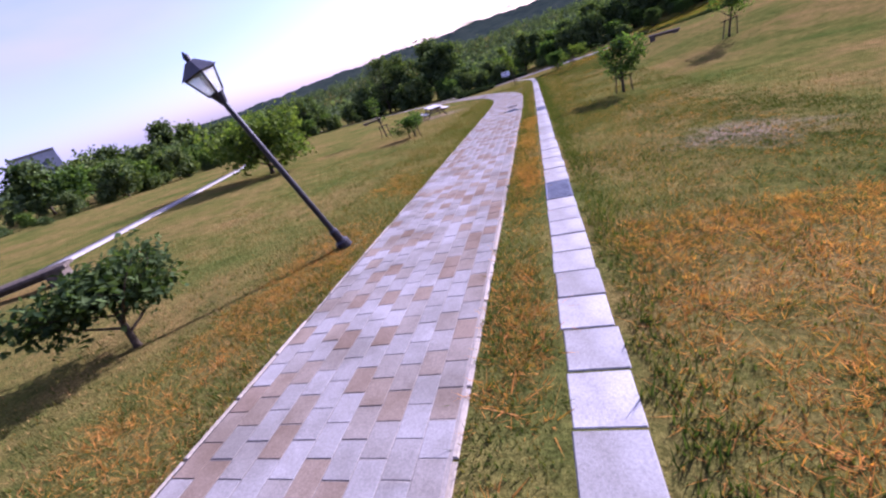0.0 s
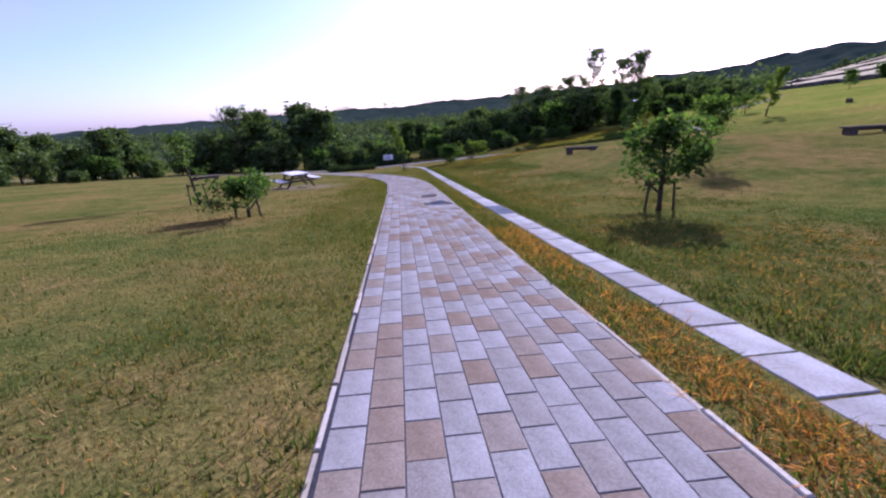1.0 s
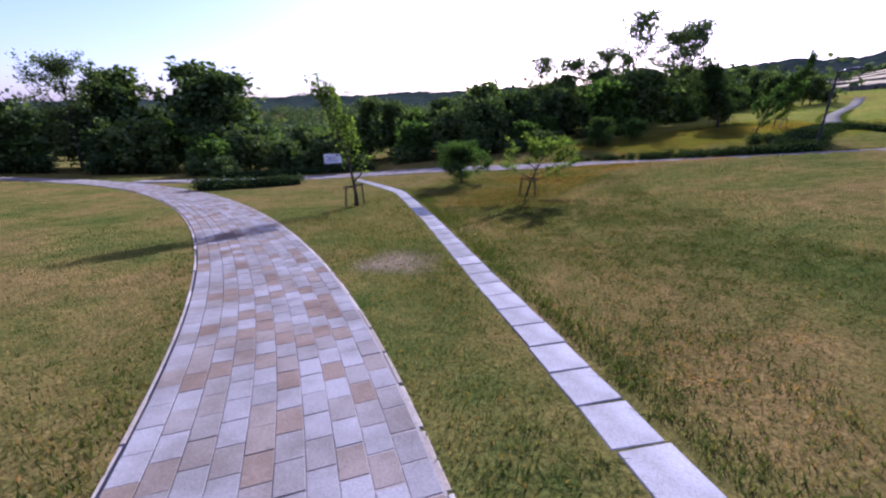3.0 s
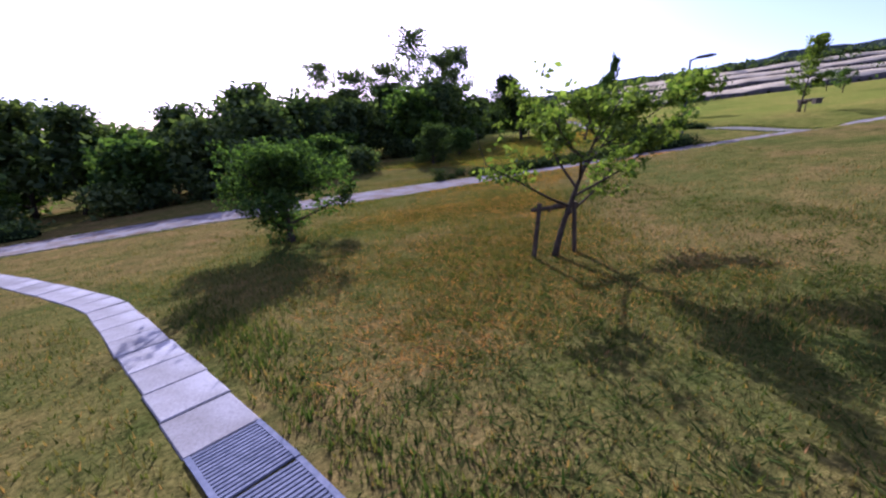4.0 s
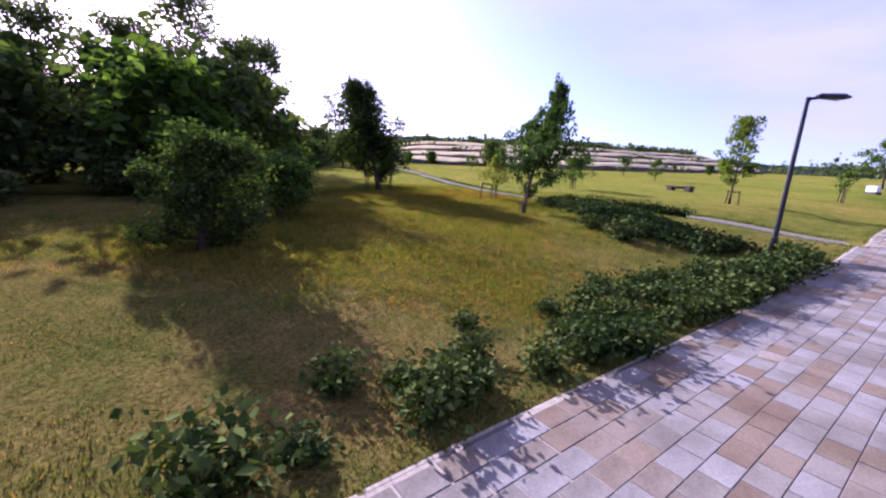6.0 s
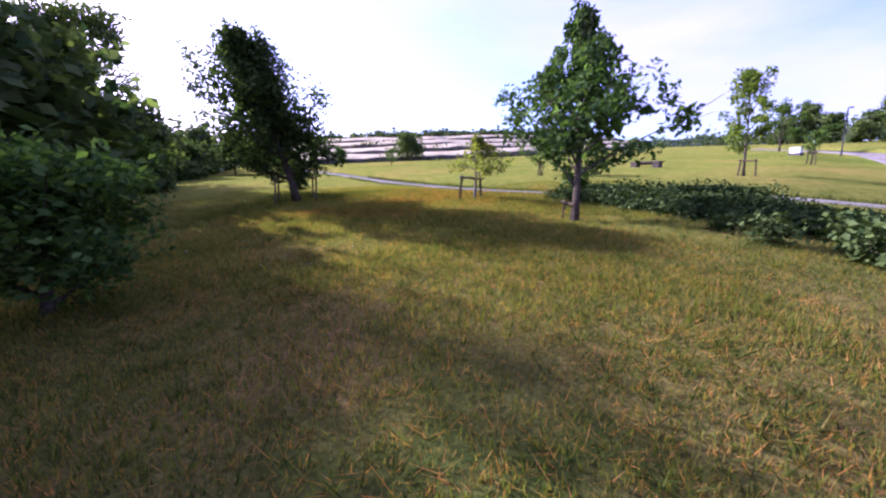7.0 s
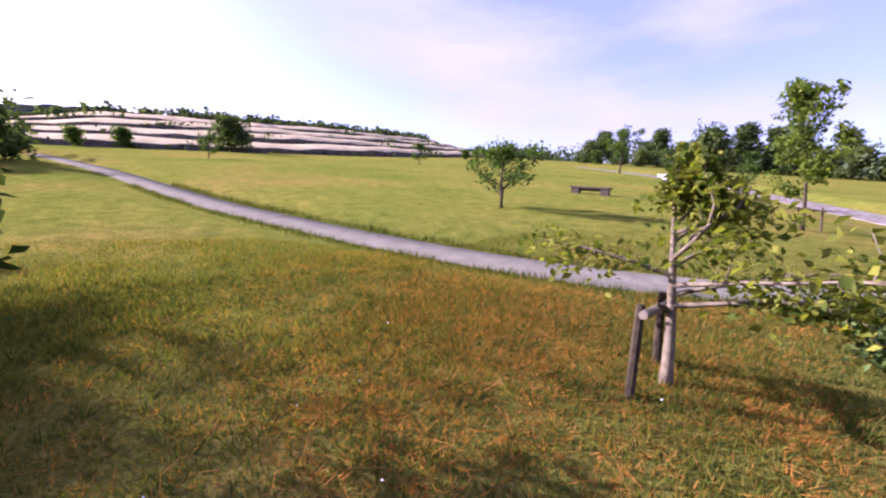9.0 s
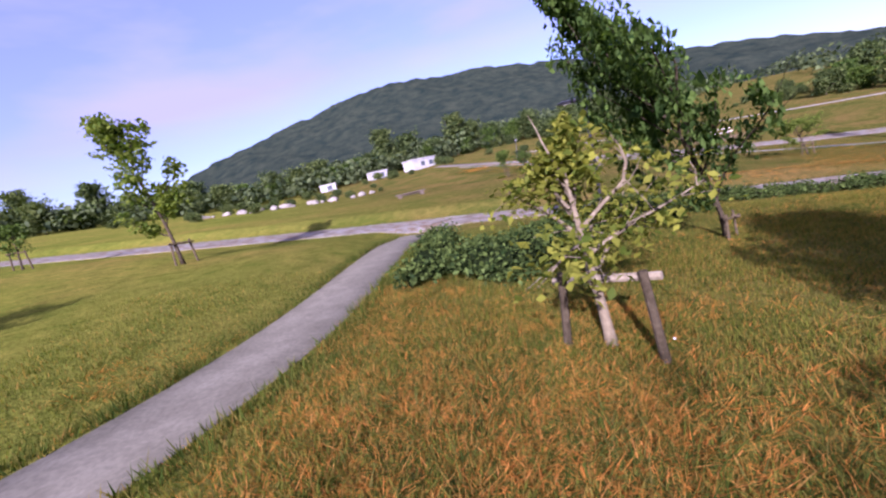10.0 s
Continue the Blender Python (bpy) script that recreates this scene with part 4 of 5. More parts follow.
hedge("hedge", [(34.1, 66.1), (33.2, 64.3), (32.2, 61.8)], 0.7, 0.42, 2600, "low bright shrubs along the concrete path", 35, 0.055)


def shrub(seed, h, w, leaves, size):
    rng = np.random.default_rng(seed)
    s = Shape()
    tips = []
    for k in range(7):
        a, b = 2.4 * k, rng.uniform(0.3, 0.9)
        lb = limb(rng, (0, 0, -0.02), (math.cos(a) * b, math.sin(a) * b, 1), h * rng.uniform(0.6, 0.9), 0.1, 4)
        s.tube(lb, [0.012, 0.01, 0.008, 0.006, 0.003], 4, False)
        tips += [tuple(q) for q in lb[1:]]
    tips = np.array(tips)
    c = tips[rng.integers(0, len(tips), leaves)] + rng.normal(0, 1, (leaves, 3)) * np.array([w * 0.22, w * 0.22, h * 0.16])
    c[:, 2] = np.clip(c[:, 2], 0.03, h)
    return s.mesh("stem", M_BARK), leaf_cloud("foliage", c, size, rng, M_HEDGE, 0.4, 1.6)


rng = np.random.default_rng(5)
kinds = [shrub(41, 0.42, 0.5, 420, 0.05), shrub(42, 0.34, 0.42, 320, 0.05), shrub(43, 0.5, 0.55, 520, 0.055)]
spots = [(17.5, 67.5, 1.25), (17.95, 67.2, 0.8)]
for s in np.arange(-0.4, 7.2, 0.33):
    for row in range(3):
        q = (18.6 + 0.79 * s + 0.62 * (0.15 + 0.5 * row) + rng.normal(0, 0.1), 66.6 - 0.62 * s + 0.79 * (0.15 + 0.5 * row) + rng.normal(0, 0.1))
        if rng.random() < 0.45 + 0.09 * s:
            spots.append((q[0], q[1], rng.uniform(0.65, 1.0)))
for i, (x, y, sc) in enumerate(spots):
    me = kinds[i % 3]
    t = thing("shrub", pose(x, y, gz(x, y) - 0.02, 0, 0, 57 * i) @ Matrix.Scale(sc, 4), "small dark green planted shrub by the road", "shrub", "shrubs along the road")
    part("stem", me[0], t)
    part("foliage", me[1], t)
for i, (x, y, sc) in enumerate(((27.2, 65.2, 1.1), (28.2, 65.3, 0.9), (26.4, 64.6, 1.2), (27.0, 64.3, 1.3))):
    me = kinds[i % 3]
    t = thing("shrub", pose(x, y, gz(x, y) - 0.02, 0, 0, 83 * i) @ Matrix.Scale(sc, 4), "bushy green shrub in the long grass", "shrub", "shrubs in the long grass")
    part("stem", me[0], t)
    part("foliage", me[1], t)

# ---- woodland ----
WOODS = [
    tree_meshes(51, 7.5, 6.4, 0.9, 22, (62, 20), 0.03, 1866, 0.324, M_WOOD_LEAF, M_BARK, 0.17, 0.55, twigs=4, start=0.15, inner=240, plain=True),
    tree_meshes(52, 8.5, 5.6, 1.0, 22, (55, 16), 0.05, 1866, 0.324, M_WOOD_LEAF, M_BARK, 0.18, 0.5, twigs=4, start=0.15, inner=240, plain=True),
    tree_meshes(53, 6.0, 6.6, 0.5, 20, (66, 24), 0.02, 1866, 0.324, M_WOOD_LEAF, M_BARK, 0.15, 0.55, twigs=4, start=0.1, inner=240, plain=True),
    tree_meshes(54, 5.2, 5.0, 0.4, 18, (62, 25), 0.02, 1658, 0.286, M_LEAF, M_BARK, 0.13, 0.5, twigs=4, start=0.1, inner=240, plain=True),
    tree_meshes(55, 3.2, 4.6, 0.15, 16, (66, 30), 0.02, 1347, 0.260, M_WOOD_LEAF, M_BARK, 0.08, 0.45, twigs=4, start=0.1, inner=240, plain=True),
]
AIRY = [
    tree_meshes(61, 11.5, 7.4, 2.2, 24, (70, 22), 0.04, 5600, 0.16, M_WOOD_LEAF, M_BARK, 0.16, 0.40, twigs=6, start=0.25, clump=0.45),
    tree_meshes(62, 12.0, 6.4, 2.6, 24, (72, 22), 0.02, 4600, 0.16, M_WOOD_LEAF, M_BARK, 0.15, 0.38, twigs=6, start=0.25, clump=0.4),
]
rng = np.random.default_rng(8)
WOOD_LABELS = ["dark leafy tree in the wood", "tall dark tree in the wood", "broad dark tree in the wood", "green leafy tree at the edge of the wood", "dark undergrowth bush in the wood"]


def belt(edge, depth, rows, gap, sizes, away, low=True, grow=0.26):
    """Trees along the line edge and in rows behind it, on the side that away points to."""
    p = smooth_line(edge, gap)
    for r in range(rows):
        for i, q in enumerate(p):
            x = q[0] + away[0] * (r * depth) + rng.normal(0, 0.9)
            y = q[1] + away[1] * (r * depth) + rng.normal(0, 0.9)
            k = int(rng.choice([0, 1, 2, 3] if r else [0, 2, 3, 3]))
            plant(WOODS[k], x, y, rng.uniform(0, 360), sizes * rng.uniform(0.78, 1.15) * (1 + grow * r), WOOD_LABELS[k], "trees of the wood", "tree", 0.15)
            for _ in range(2 if r == 0 and low else 0):
                plant(WOODS[4], x + rng.normal(0, 1.5), y - away[1] * 1.0 + rng.normal(0, 0.5), rng.uniform(0, 360), sizes * rng.uniform(0.6, 0.9), WOOD_LABELS[4], "trees of the wood", "bush", 0.1, "bush")


belt([(-20, 84), (-12, 84), (-6, 82)], 4.5, 3, 3.4, 0.74, (-0.1, 1.0))
belt([(-6, 79.5), (0, 78.3), (8, 77.8), (15, 77.0), (19, 78.0), (23, 80.0), (28, 82.5)], 4.0, 3, 2.9, 0.58, (-0.1, 1.0), grow=0.16)
belt([(28, 82.5), (34, 84.0), (40, 87.0), (46, 90.0), (56, 95.5), (74, 107), (92, 120)], 4.5, 3, 3.3, 0.64, (-0.25, 1.0), grow=0.12)
belt([(-28, -20), (-25, -6), (-24, 5), (-25, 14)], 5.0, 3, 3.4, 0.70, (-1.0, 0.0), grow=0.1)
belt([(-33, 23), (-31, 30), (-29, 37)], 5.0, 3, 2.8, 0.24, (-1.0, 0.2), grow=0.1)
belt([(-27, 39), (-29, 48), (-32, 57), (-29, 66), (-24, 76), (-20, 84)], 4.5, 3, 3.8, 0.52, (-1.0, 0.2))
belt([(140, -12), (105, -22), (75, -34), (40, -38), (0, -34), (-30, -24)], 7.0, 2, 6.2, 1.0, (0.1, -1.0))
for x, y, k, s in ((47.2, 94.8, 0, 1.05), (43.8, 93.5, 0, 0.95), (38.0, 92.5, 1, 1.08), (33.0, 91.0, 0, 0.8), (28.5, 89.5, 0, 0.72), (24, 88, 1, 0.7)):
    plant(AIRY[k], x, y, 90 * k + 31 * x, s, "tall airy tree with sparse foliage against the sky", "tall airy trees")
plant(AIRY[0], -19.0, 86.5, 20, 0.85, "tall broad airy tree above the wood", "tall airy trees")
for x, y, k, q in ((96.5, 82.1, 2, 0.9), (95.5, 94.5, 3, 0.55), (94.0, 99.0, 3, 0.5), (112.0, 40.5, 3, 0.42)):
    plant(WOODS[k], x, y, 37 * x, q, "dark leafy tree at the foot of the terraces", "trees by the terraces")
# the last three are added, mostly out of view, to shade the long grass
for x, y, k, q in ((56.0, 88.0, 3, 0.62), (58.6, 87.6, 0, 0.5), (60.5, 90.0, 1, 0.5), (57.5, 91.5, 0, 0.6), (61.5, 88.2, 4, 0.6), (29.5, 80.5, 0, 0.8), (32.2, 81.6, 2, 0.95), (26.8, 79.6, 3, 0.95)):
    plant(WOODS[k], x, y, 53 * x, q, WOOD_LABELS[k], "trees of the wood")
plant(WOODS[0], 105, -20, 40, 1.55, "large round dark tree near the far road", "trees of the wood")
plant(WOODS[3], 111, -17.5, 40, 1.3, "green tree near the far road", "trees of the wood")

# ---- tower far off ----
def tower(x, y, turn, w, d, h):
    z = -3.0
    t = thing("apartment_building", pose(x, y, z, 0, 0, turn), "pale grey high-rise apartment block far behind the wood", "building")
    wall = part("wall", Shape().box(pose(0, 0, h / 2), w, d, h).mesh("wall", M_WALLPAINT), t)
    part("roof", Shape().box(pose(0, 0, h + 0.6), w * 1.02, d * 1.02, 1.2).mesh("roof", M_CONCRETE), t)
    pane = Shape().box(pose(0, 0, 0), 2.6, 0.3, 1.7).mesh("window", M_PANE)
    for i in range(int(h // 4) - 1):
        for j in range(int(w // 5)):
            ob = part("window", pane, wall)
            ob.location = (-w / 2 + 3 + j * 5, -d / 2 - 0.05, 4 + i * 4)
    return t


tower(-244, 178, 57, 19, 12, 21)

# ---- grass ----
def blades(name, corridor, widths, dens, hmin, hmax, mat, seed, label, wide=0.012):
    rng = np.random.default_rng(seed)
    p = smooth_line(corridor, 0.25)
    nrm = line_normals(p)
    out = []
    last = 0.0
    for half, d in zip(widths, dens):
        n = int(len(p) * 0.25 * 2 * (half - last) * d)
        i = rng.integers(0, len(p), n)
        o = (last + (half - last) * (rng.uniform(0, 1, n) if len(out) + 1 < len(widths) else rng.random(n) ** 1.8)) * rng.choice([-1, 1], n)
        q = p[i] + nrm[i] * o[:, None] + rng.normal(0, 0.1, (n, 2))
        out.append(q)
        last = half
    q = np.concatenate(out)

    def near(line, half):
        r = smooth_line(line, 0.5)
        ok = np.ones(len(q), bool)
        for a in range(0, len(q), 20000):
            c = q[a:a + 20000]
            dd = np.full(len(c), 1e9)
            for b in range(0, len(r), 60):
                s = r[b:b + 61]
                dd = np.minimum(dd, np.min(np.hypot(c[:, None, 0] - s[None, :, 0], c[:, None, 1] - s[None, :, 1]), 1))
            ok[a:a + 20000] = dd > half
        return ok

    keep = near(LANE, 1.06) & near(ROAD, 1.29) & near(STRIP, 0.57) & near(DRAIN, 0.32)
    q = q[keep]
    n = len(q)
    z = ground_z(q[:, 0], q[:, 1]) - 0.01
    h = rng.uniform(hmin, hmax, n) * (0.75 + 0.5 * np.sin(q[:, 0] * 1.1 + 1.3 * np.sin(q[:, 1] * 0.9)) ** 2)
    a = rng.uniform(0, 2 * np.pi, n)
    s = np.c_[np.cos(a), np.sin(a), np.zeros(n)]
    w = rng.uniform(0.6, 1.4, n) * wide
    lean = rng.normal(0, 0.3, (n, 2)) * h[:, None]
    base = np.c_[q, z]
    tipv = base + np.c_[lean, h]
    v = np.stack([base - s * w[:, None], base + s * w[:, None], tipv], 1).reshape(-1, 3)
    f = np.arange(3 * n).reshape(-1, 3)
    return tagged(new(name, from_arrays(name, v, f, mat)), label, "grass", kind="stuff")


blades("grass", [(5.2, 12), (4.9, 30), (4.9, 46), (5.6, 54), (8, 59.5), (13, 63), (19, 67)], (3.2, 8.5), (650, 160), 0.02, 0.07, M_BLADE, 71, "short dry olive and tan lawn grass", 0.007)
blades("grass", [(13, 66.8), (17, 68.6), (22, 70.0)], (2.5, 6.0), (600, 200), 0.015, 0.05, M_BLADE, 78, "short olive lawn grass by the paved lane", 0.006)
blades("grass", [(20.6, 69.4), (24, 70.0), (28, 70.7), (33, 71.4), (39, 71.4)], (3.2, 8.5), (1500, 600), 0.02, 0.075, M_TALL, 72, "longer green and straw-coloured meadow grass", 0.006)
# dark blades draw the shadow line at the drain's right edge
blades("grass", [(7.0, 10), (7.0, 40), (6.98, 61)], (0.10, 0.45), (900, 260), 0.04, 0.12, M_TUFT, 73, "dark green weeds standing in for the shadow line along the drain", 0.008)
blades("grass", [(5.86, 10), (5.86, 38), (5.75, 43.8)], (0.10, 0.4), (600, 160), 0.03, 0.10, M_TUFT, 74, "green weeds along the footpath edge", 0.008)
blades("grass", [(3.5, 10), (3.5, 38), (3.4, 43.8), (2.6, 49.2), (1.1, 53.8)], (0.10, 0.4), (500, 140), 0.03, 0.09, M_TUFT, 75, "green weeds along the footpath edge", 0.008)

def tufts(name, corridor, half, per, hmin, hmax, mat, seed, label, wide=0.008, count=12, even=False):
    """Clumps of longer blades scattered along a corridor, in patches unless even."""
    rng = np.random.default_rng(seed)
    p = smooth_line(corridor, 0.25)
    nrm = line_normals(p)
    n = int(len(p) * 0.25 * 2 * half * per)
    i = rng.integers(0, len(p), n)
    q = p[i] + nrm[i] * rng.uniform(-half, half, (n, 1)) + rng.normal(0, 0.1, (n, 2))
    patch = np.sin(q[:, 0] * 0.9 + 1.7 * np.sin(q[:, 1] * 0.6)) * np.sin(q[:, 1] * 0.8 + 1.3 * np.sin(q[:, 0] * 0.5))
    q = q[rng.random(n) < (0.6 + 0.15 * patch if even else 0.45 + 0.5 * patch)]
    for line, gap in ((LANE, 1.12), (ROAD, 1.34), (STRIP, 0.68), (DRAIN, 0.34)):
        s = smooth_line(line, 0.4)
        d = np.array([np.min(np.hypot(s[:, 0] - x, s[:, 1] - y)) for x, y in q])
        q = q[d > gap]
    n = len(q)
    big = rng.uniform(0.6, 1.3, n)
    at = np.repeat(np.arange(n), count)
    m = len(at)
    off = rng.normal(0, 0.035, (m, 2)) * big[at][:, None]
    xy = q[at] + off
    h = rng.uniform(hmin, hmax, m) * big[at]
    a = rng.uniform(0, 2 * np.pi, m)
    side = np.c_[np.cos(a), np.sin(a), np.zeros(m)] * (rng.uniform(0.6, 1.3, m) * wide)[:, None]
    base = np.c_[xy, ground_z(xy[:, 0], xy[:, 1]) - 0.01]
    tip = base + np.c_[off * 2.2 + rng.normal(0, 0.3, (m, 2)) * h[:, None], h]
    v = np.stack([base - side, base + side, tip], 1).reshape(-1, 3)
    return tagged(new(name, from_arrays(name, v, np.arange(3 * m).reshape(-1, 3), mat)), label, "grass", kind="stuff")


tufts("grass_tufts", [(20, 69.2), (24, 70.0), (28, 70.7), (33, 71.4), (38, 71.6)], 5.5, 60, 0.04, 0.11, M_TALL, 82, "green and straw tufts in the long grass", 0.005)
tufts("grass_tufts", [(22, 69.6), (28, 70.7), (33, 71.4), (37, 71.6)], 5.0, 70, 0.04, 0.11, M_TUFT, 83, "dark green weeds in the long grass", 0.006)
tufts("grass_tufts", [(8.6, 10), (8.6, 30), (8.8, 48), (9.5, 57), (13, 61.5)], 3.4, 90, 0.02, 0.065, M_TUFT, 84, "dark green weed tufts on the lawn by the drain")
tufts("grass_tufts", [(2.2, 10), (1.8, 30), (1.4, 46), (3.2, 58)], 2.4, 7, 0.03, 0.07, M_TUFT, 85, "green weed tufts on the dry lawn")
tufts("grass_tufts", [(8, 60), (12, 63.5), (17, 68)], 4.0, 10, 0.03, 0.08, M_TUFT, 86, "green weed tufts on the lawn by the bend")
tufts("grass_tufts", [(20, 69.2), (24, 70.0), (28, 70.7), (32, 71.2)], 4.2, 75, 0.03, 0.075, M_RUST, 93, "rust-brown seed heads and dry tufts in the long grass", 0.003, 8, True)
tufts("grass_tufts", [(36.2, 66.0), (35.4, 68.0), (34.4, 69.9), (32.6, 71.0)], 2.0, 160, 0.025, 0.07, M_RUST, 87, "dry rust-orange tufts beside the concrete path", 0.0045)
tufts("grass_tufts", [(30.5, 72.6), (33.5, 72.2), (36, 70.8), (37.2, 69.2)], 2.0, 120, 0.03, 0.085, M_RUST, 98, "dry rust-orange seed heads in the long grass", 0.0035)
tufts("grass_tufts", [(11.5, 60.5), (15.2, 63.4), (18.5, 62.6), (21, 61.5)], 1.8, 190, 0.015, 0.045, M_RUST, 88, "dry rust-brown tufts on the lawn by the road", 0.0045)
tufts("grass_tufts", [(7.6, 53), (8.6, 56.5), (10.5, 60), (14, 62.8)], 1.6, 60, 0.02, 0.065, M_TUFT, 89, "dark green weed patches on the lawn by the bend", 0.007)
tufts("grass_tufts", [(2.9, 12), (2.7, 30), (2.3, 46)], 0.8, 40, 0.03, 0.08, M_TUFT, 90, "dark green weeds on the verge of the footpath", 0.007)
tufts("grass_tufts", [(6.35, 12), (6.3, 30), (6.3, 42)], 0.4, 60, 0.02, 0.06, M_RUST, 91, "dry brown tufts between footpath and drain", 0.006)
tufts("grass_tufts", [(9.2, 12), (9.0, 30), (9.0, 48)], 1.8, 26, 0.02, 0.06, M_RUST, 92, "dry brown tufts on the lawn by the drain", 0.006)
tufts("grass_tufts", [(8.6, 13), (8.6, 15), (8.6, 17.2)], 1.5, 230, 0.03, 0.08, M_RUST, 94, "rust-orange dry tufts and weeds beside the drain", 0.0045, 12, True)
tufts("grass_tufts", [(6.05, 11), (6.05, 20), (6.05, 30)], 0.28, 300, 0.03, 0.07, M_RUST, 95, "rust-orange dry tufts between footpath and drain", 0.006)
tufts("grass_tufts", [(2.9, 12), (2.9, 17), (2.8, 24)], 0.7, 160, 0.03, 0.07, M_RUST, 96, "rust-orange dry tufts on the footpath verge", 0.005)
tufts("grass_tufts", [(9.0, 57), (10.5, 60), (13, 62.5)], 2.2, 220, 0.015, 0.045, M_RUST, 97, "rust-brown dry tufts on the lawn by the bend", 0.0042)


def beside(line, off):
    p = smooth_line(line, 1.0)
    return [tuple(q) for q in p + line_normals(p) * off]


for off in (-0.64, 0.64):
    blades("grass", beside(STRIP[3:], off), (0.07, 0.26), (900, 360), 0.06, 0.16, M_TUFT, 76, "ragged dark grass along the concrete path", 0.008)
# dark fringe stands in for the kerb shadow along the lane
for off in (-1.36, 1.36):
    blades("grass", beside(ROAD[2:10], off), (0.06, 0.28), (500, 200), 0.03, 0.085, M_TUFT, 77, "ragged grass, dark in place of the kerb shadow along the paved lane", 0.008)

def flowers():
    rng = np.random.default_rng(91)
    n = 26
    x, y = rng.uniform(24, 35, n), rng.uniform(69.2, 73.5, n)
    c = np.c_[x, y, ground_z(x, y) + rng.uniform(0.05, 0.10, n)]
    tagged(new("wildflower", leaf_cloud("wildflower", c, 0.016, rng, M_WHITE, 1.5, 1.2)), "scattered small white flowers in the long grass", "flowers", kind="stuff")


flowers()

# ---- woods far off ----
def far_wood():
    rng = np.random.default_rng(81)
    n = 2600
    a, d = rng.uniform(0, 2 * np.pi, n), np.sqrt(rng.uniform(100 ** 2, 335 ** 2, n))
    x, y = 25 + d * np.sin(a), 50 + d * np.cos(a)
    east = (x > 80) & (x < 200) & (y > 0) & (y < 175)
    view = (x > 60) & (y < 35) & (y > -6)
    x, y = x[~(east | view)], y[~(east | view)]
    m = 420
    sx, sy = rng.uniform(-70, 130, m), rng.uniform(-75, -26, m)
    x, y = np.r_[x, sx], np.r_[y, sy]
    # close woods on the slopes to the north and the west
    na, nd = rng.uniform(-1.25, 0.75, 2600), np.sqrt(rng.uniform(98 ** 2, 330 ** 2, 2600))
    x, y = np.r_[x, 5 + nd * np.sin(na)], np.r_[y, 20 + nd * np.cos(na)]
    # a dark row along the top of the terraces
    t = TERRACE[rng.integers(0, len(TERRACE), 280)] + np.array([36.5, 12.0]) + rng.normal(0, 1.4, (280, 2))
    near = np.argmin(np.hypot(t[:, None, 0] - 36.5 - TERRACE[None, :, 0], t[:, None, 1] - 12.0 - TERRACE[None, :, 1]), 1)
    z = np.r_[ground_z(x, y), TERRACE_FOOT[near] + 7.6 * np.clip(0.5 + (128 - TERRACE[near, 1]) / 60, 0.5, 1.0) - 0.5]
    size = np.r_[rng.uniform(0.8, 1.5, len(x)), rng.uniform(0.28, 0.8, 280)]
    x, y = np.r_[x, t[:, 0]], np.r_[y, t[:, 1]]
    # trees along the northern ridge
    a = np.radians(np.concatenate([rng.normal(c, w, 12) for c, w in ((-16, 2.5), (-8, 1.2), (-2, 1.0), (3, 0.8), (8, 1.2), (14, 1.5), (21, 2.0))]))
    el = np.interp(np.degrees(a) % 360, [s[0] for s in SKYLINE], [s[1] for s in SKYLINE])
    x, y = np.r_[x, 22 + 735 * np.sin(a)], np.r_[y, 52 + 735 * np.cos(a)]
    z = np.r_[z, 750 * np.tan(np.radians(el)) - 4]
    size = np.r_[size, rng.uniform(1.6, 2.8, len(a))]
    k = 44
    u = rng.normal(size=(len(x), k, 3))
    u /= np.linalg.norm(u, axis=2)[:, :, None]
    u[:, :, 2] = np.abs(u[:, :, 2]) * 1.3
    rad = rng.uniform(0.45, 1.0, (len(x), k, 1)) * size[:, None, None] * 3.3
    c = np.stack([x, y, z + 0.5 * size], 1)[:, None, :] + u * rad
    me = leaf_cloud("far_wood", c.reshape(-1, 3), 0.95, rng, M_FAR, 0.6, 1.3)
    tagged(new("far_wood", me), "dark green woods on the slopes round the park", "woods", kind="stuff")


far_wood()

# ---- low houses at the foot of the mountain ----
def house(x, y, turn, w, d, h):
    t = thing("house", pose(x, y, gz(x, y) - 0.3, 0, 0, turn), "low white flat-roofed building at the foot of the mountain", "building", "low white buildings")
    wall = part("wall", Shape().box(pose(0, 0, h / 2), w, d, h).mesh("wall", M_WALLPAINT), t)
    part("roof", Shape().box(pose(0, 0, h + 0.12), w * 1.06, d * 1.1, 0.24).mesh("roof", M_WALLPAINT), t)
    pane = Shape().box(pose(0, 0, 0), 1.1, 0.08, 1.0).mesh("window", M_PANE)
    for i in range(int(w // 2.4)):
        for s in (-1, 1):
            ob = part("window", pane, wall)
            ob.location = (-w / 2 + 1.4 + i * 2.4, s * (d / 2 + 0.02), h * 0.55)


house(6.0, -20.0, 20, 6.5, 4.0, 2.3)
house(15.5, -24.0, 10, 4.0, 3.0, 1.7)
house(27.0, -25.0, -8, 3.5, 3.0, 1.5)
rng = np.random.default_rng(17)
for i in range(34):
    x = rng.uniform(-22, 74)
    y = 4 - 0.16 * x + rng.normal(0, 9)
    if -4 < x < 32 and y > -8 and rng.random() < 0.6:
        y -= 14
    plant(WOODS[4], x, y, rng.uniform(0, 360), rng.uniform(0.25, 0.6), "round green bush on the far slope", "bushes on the far slope", "bush", 0.08, "bush")

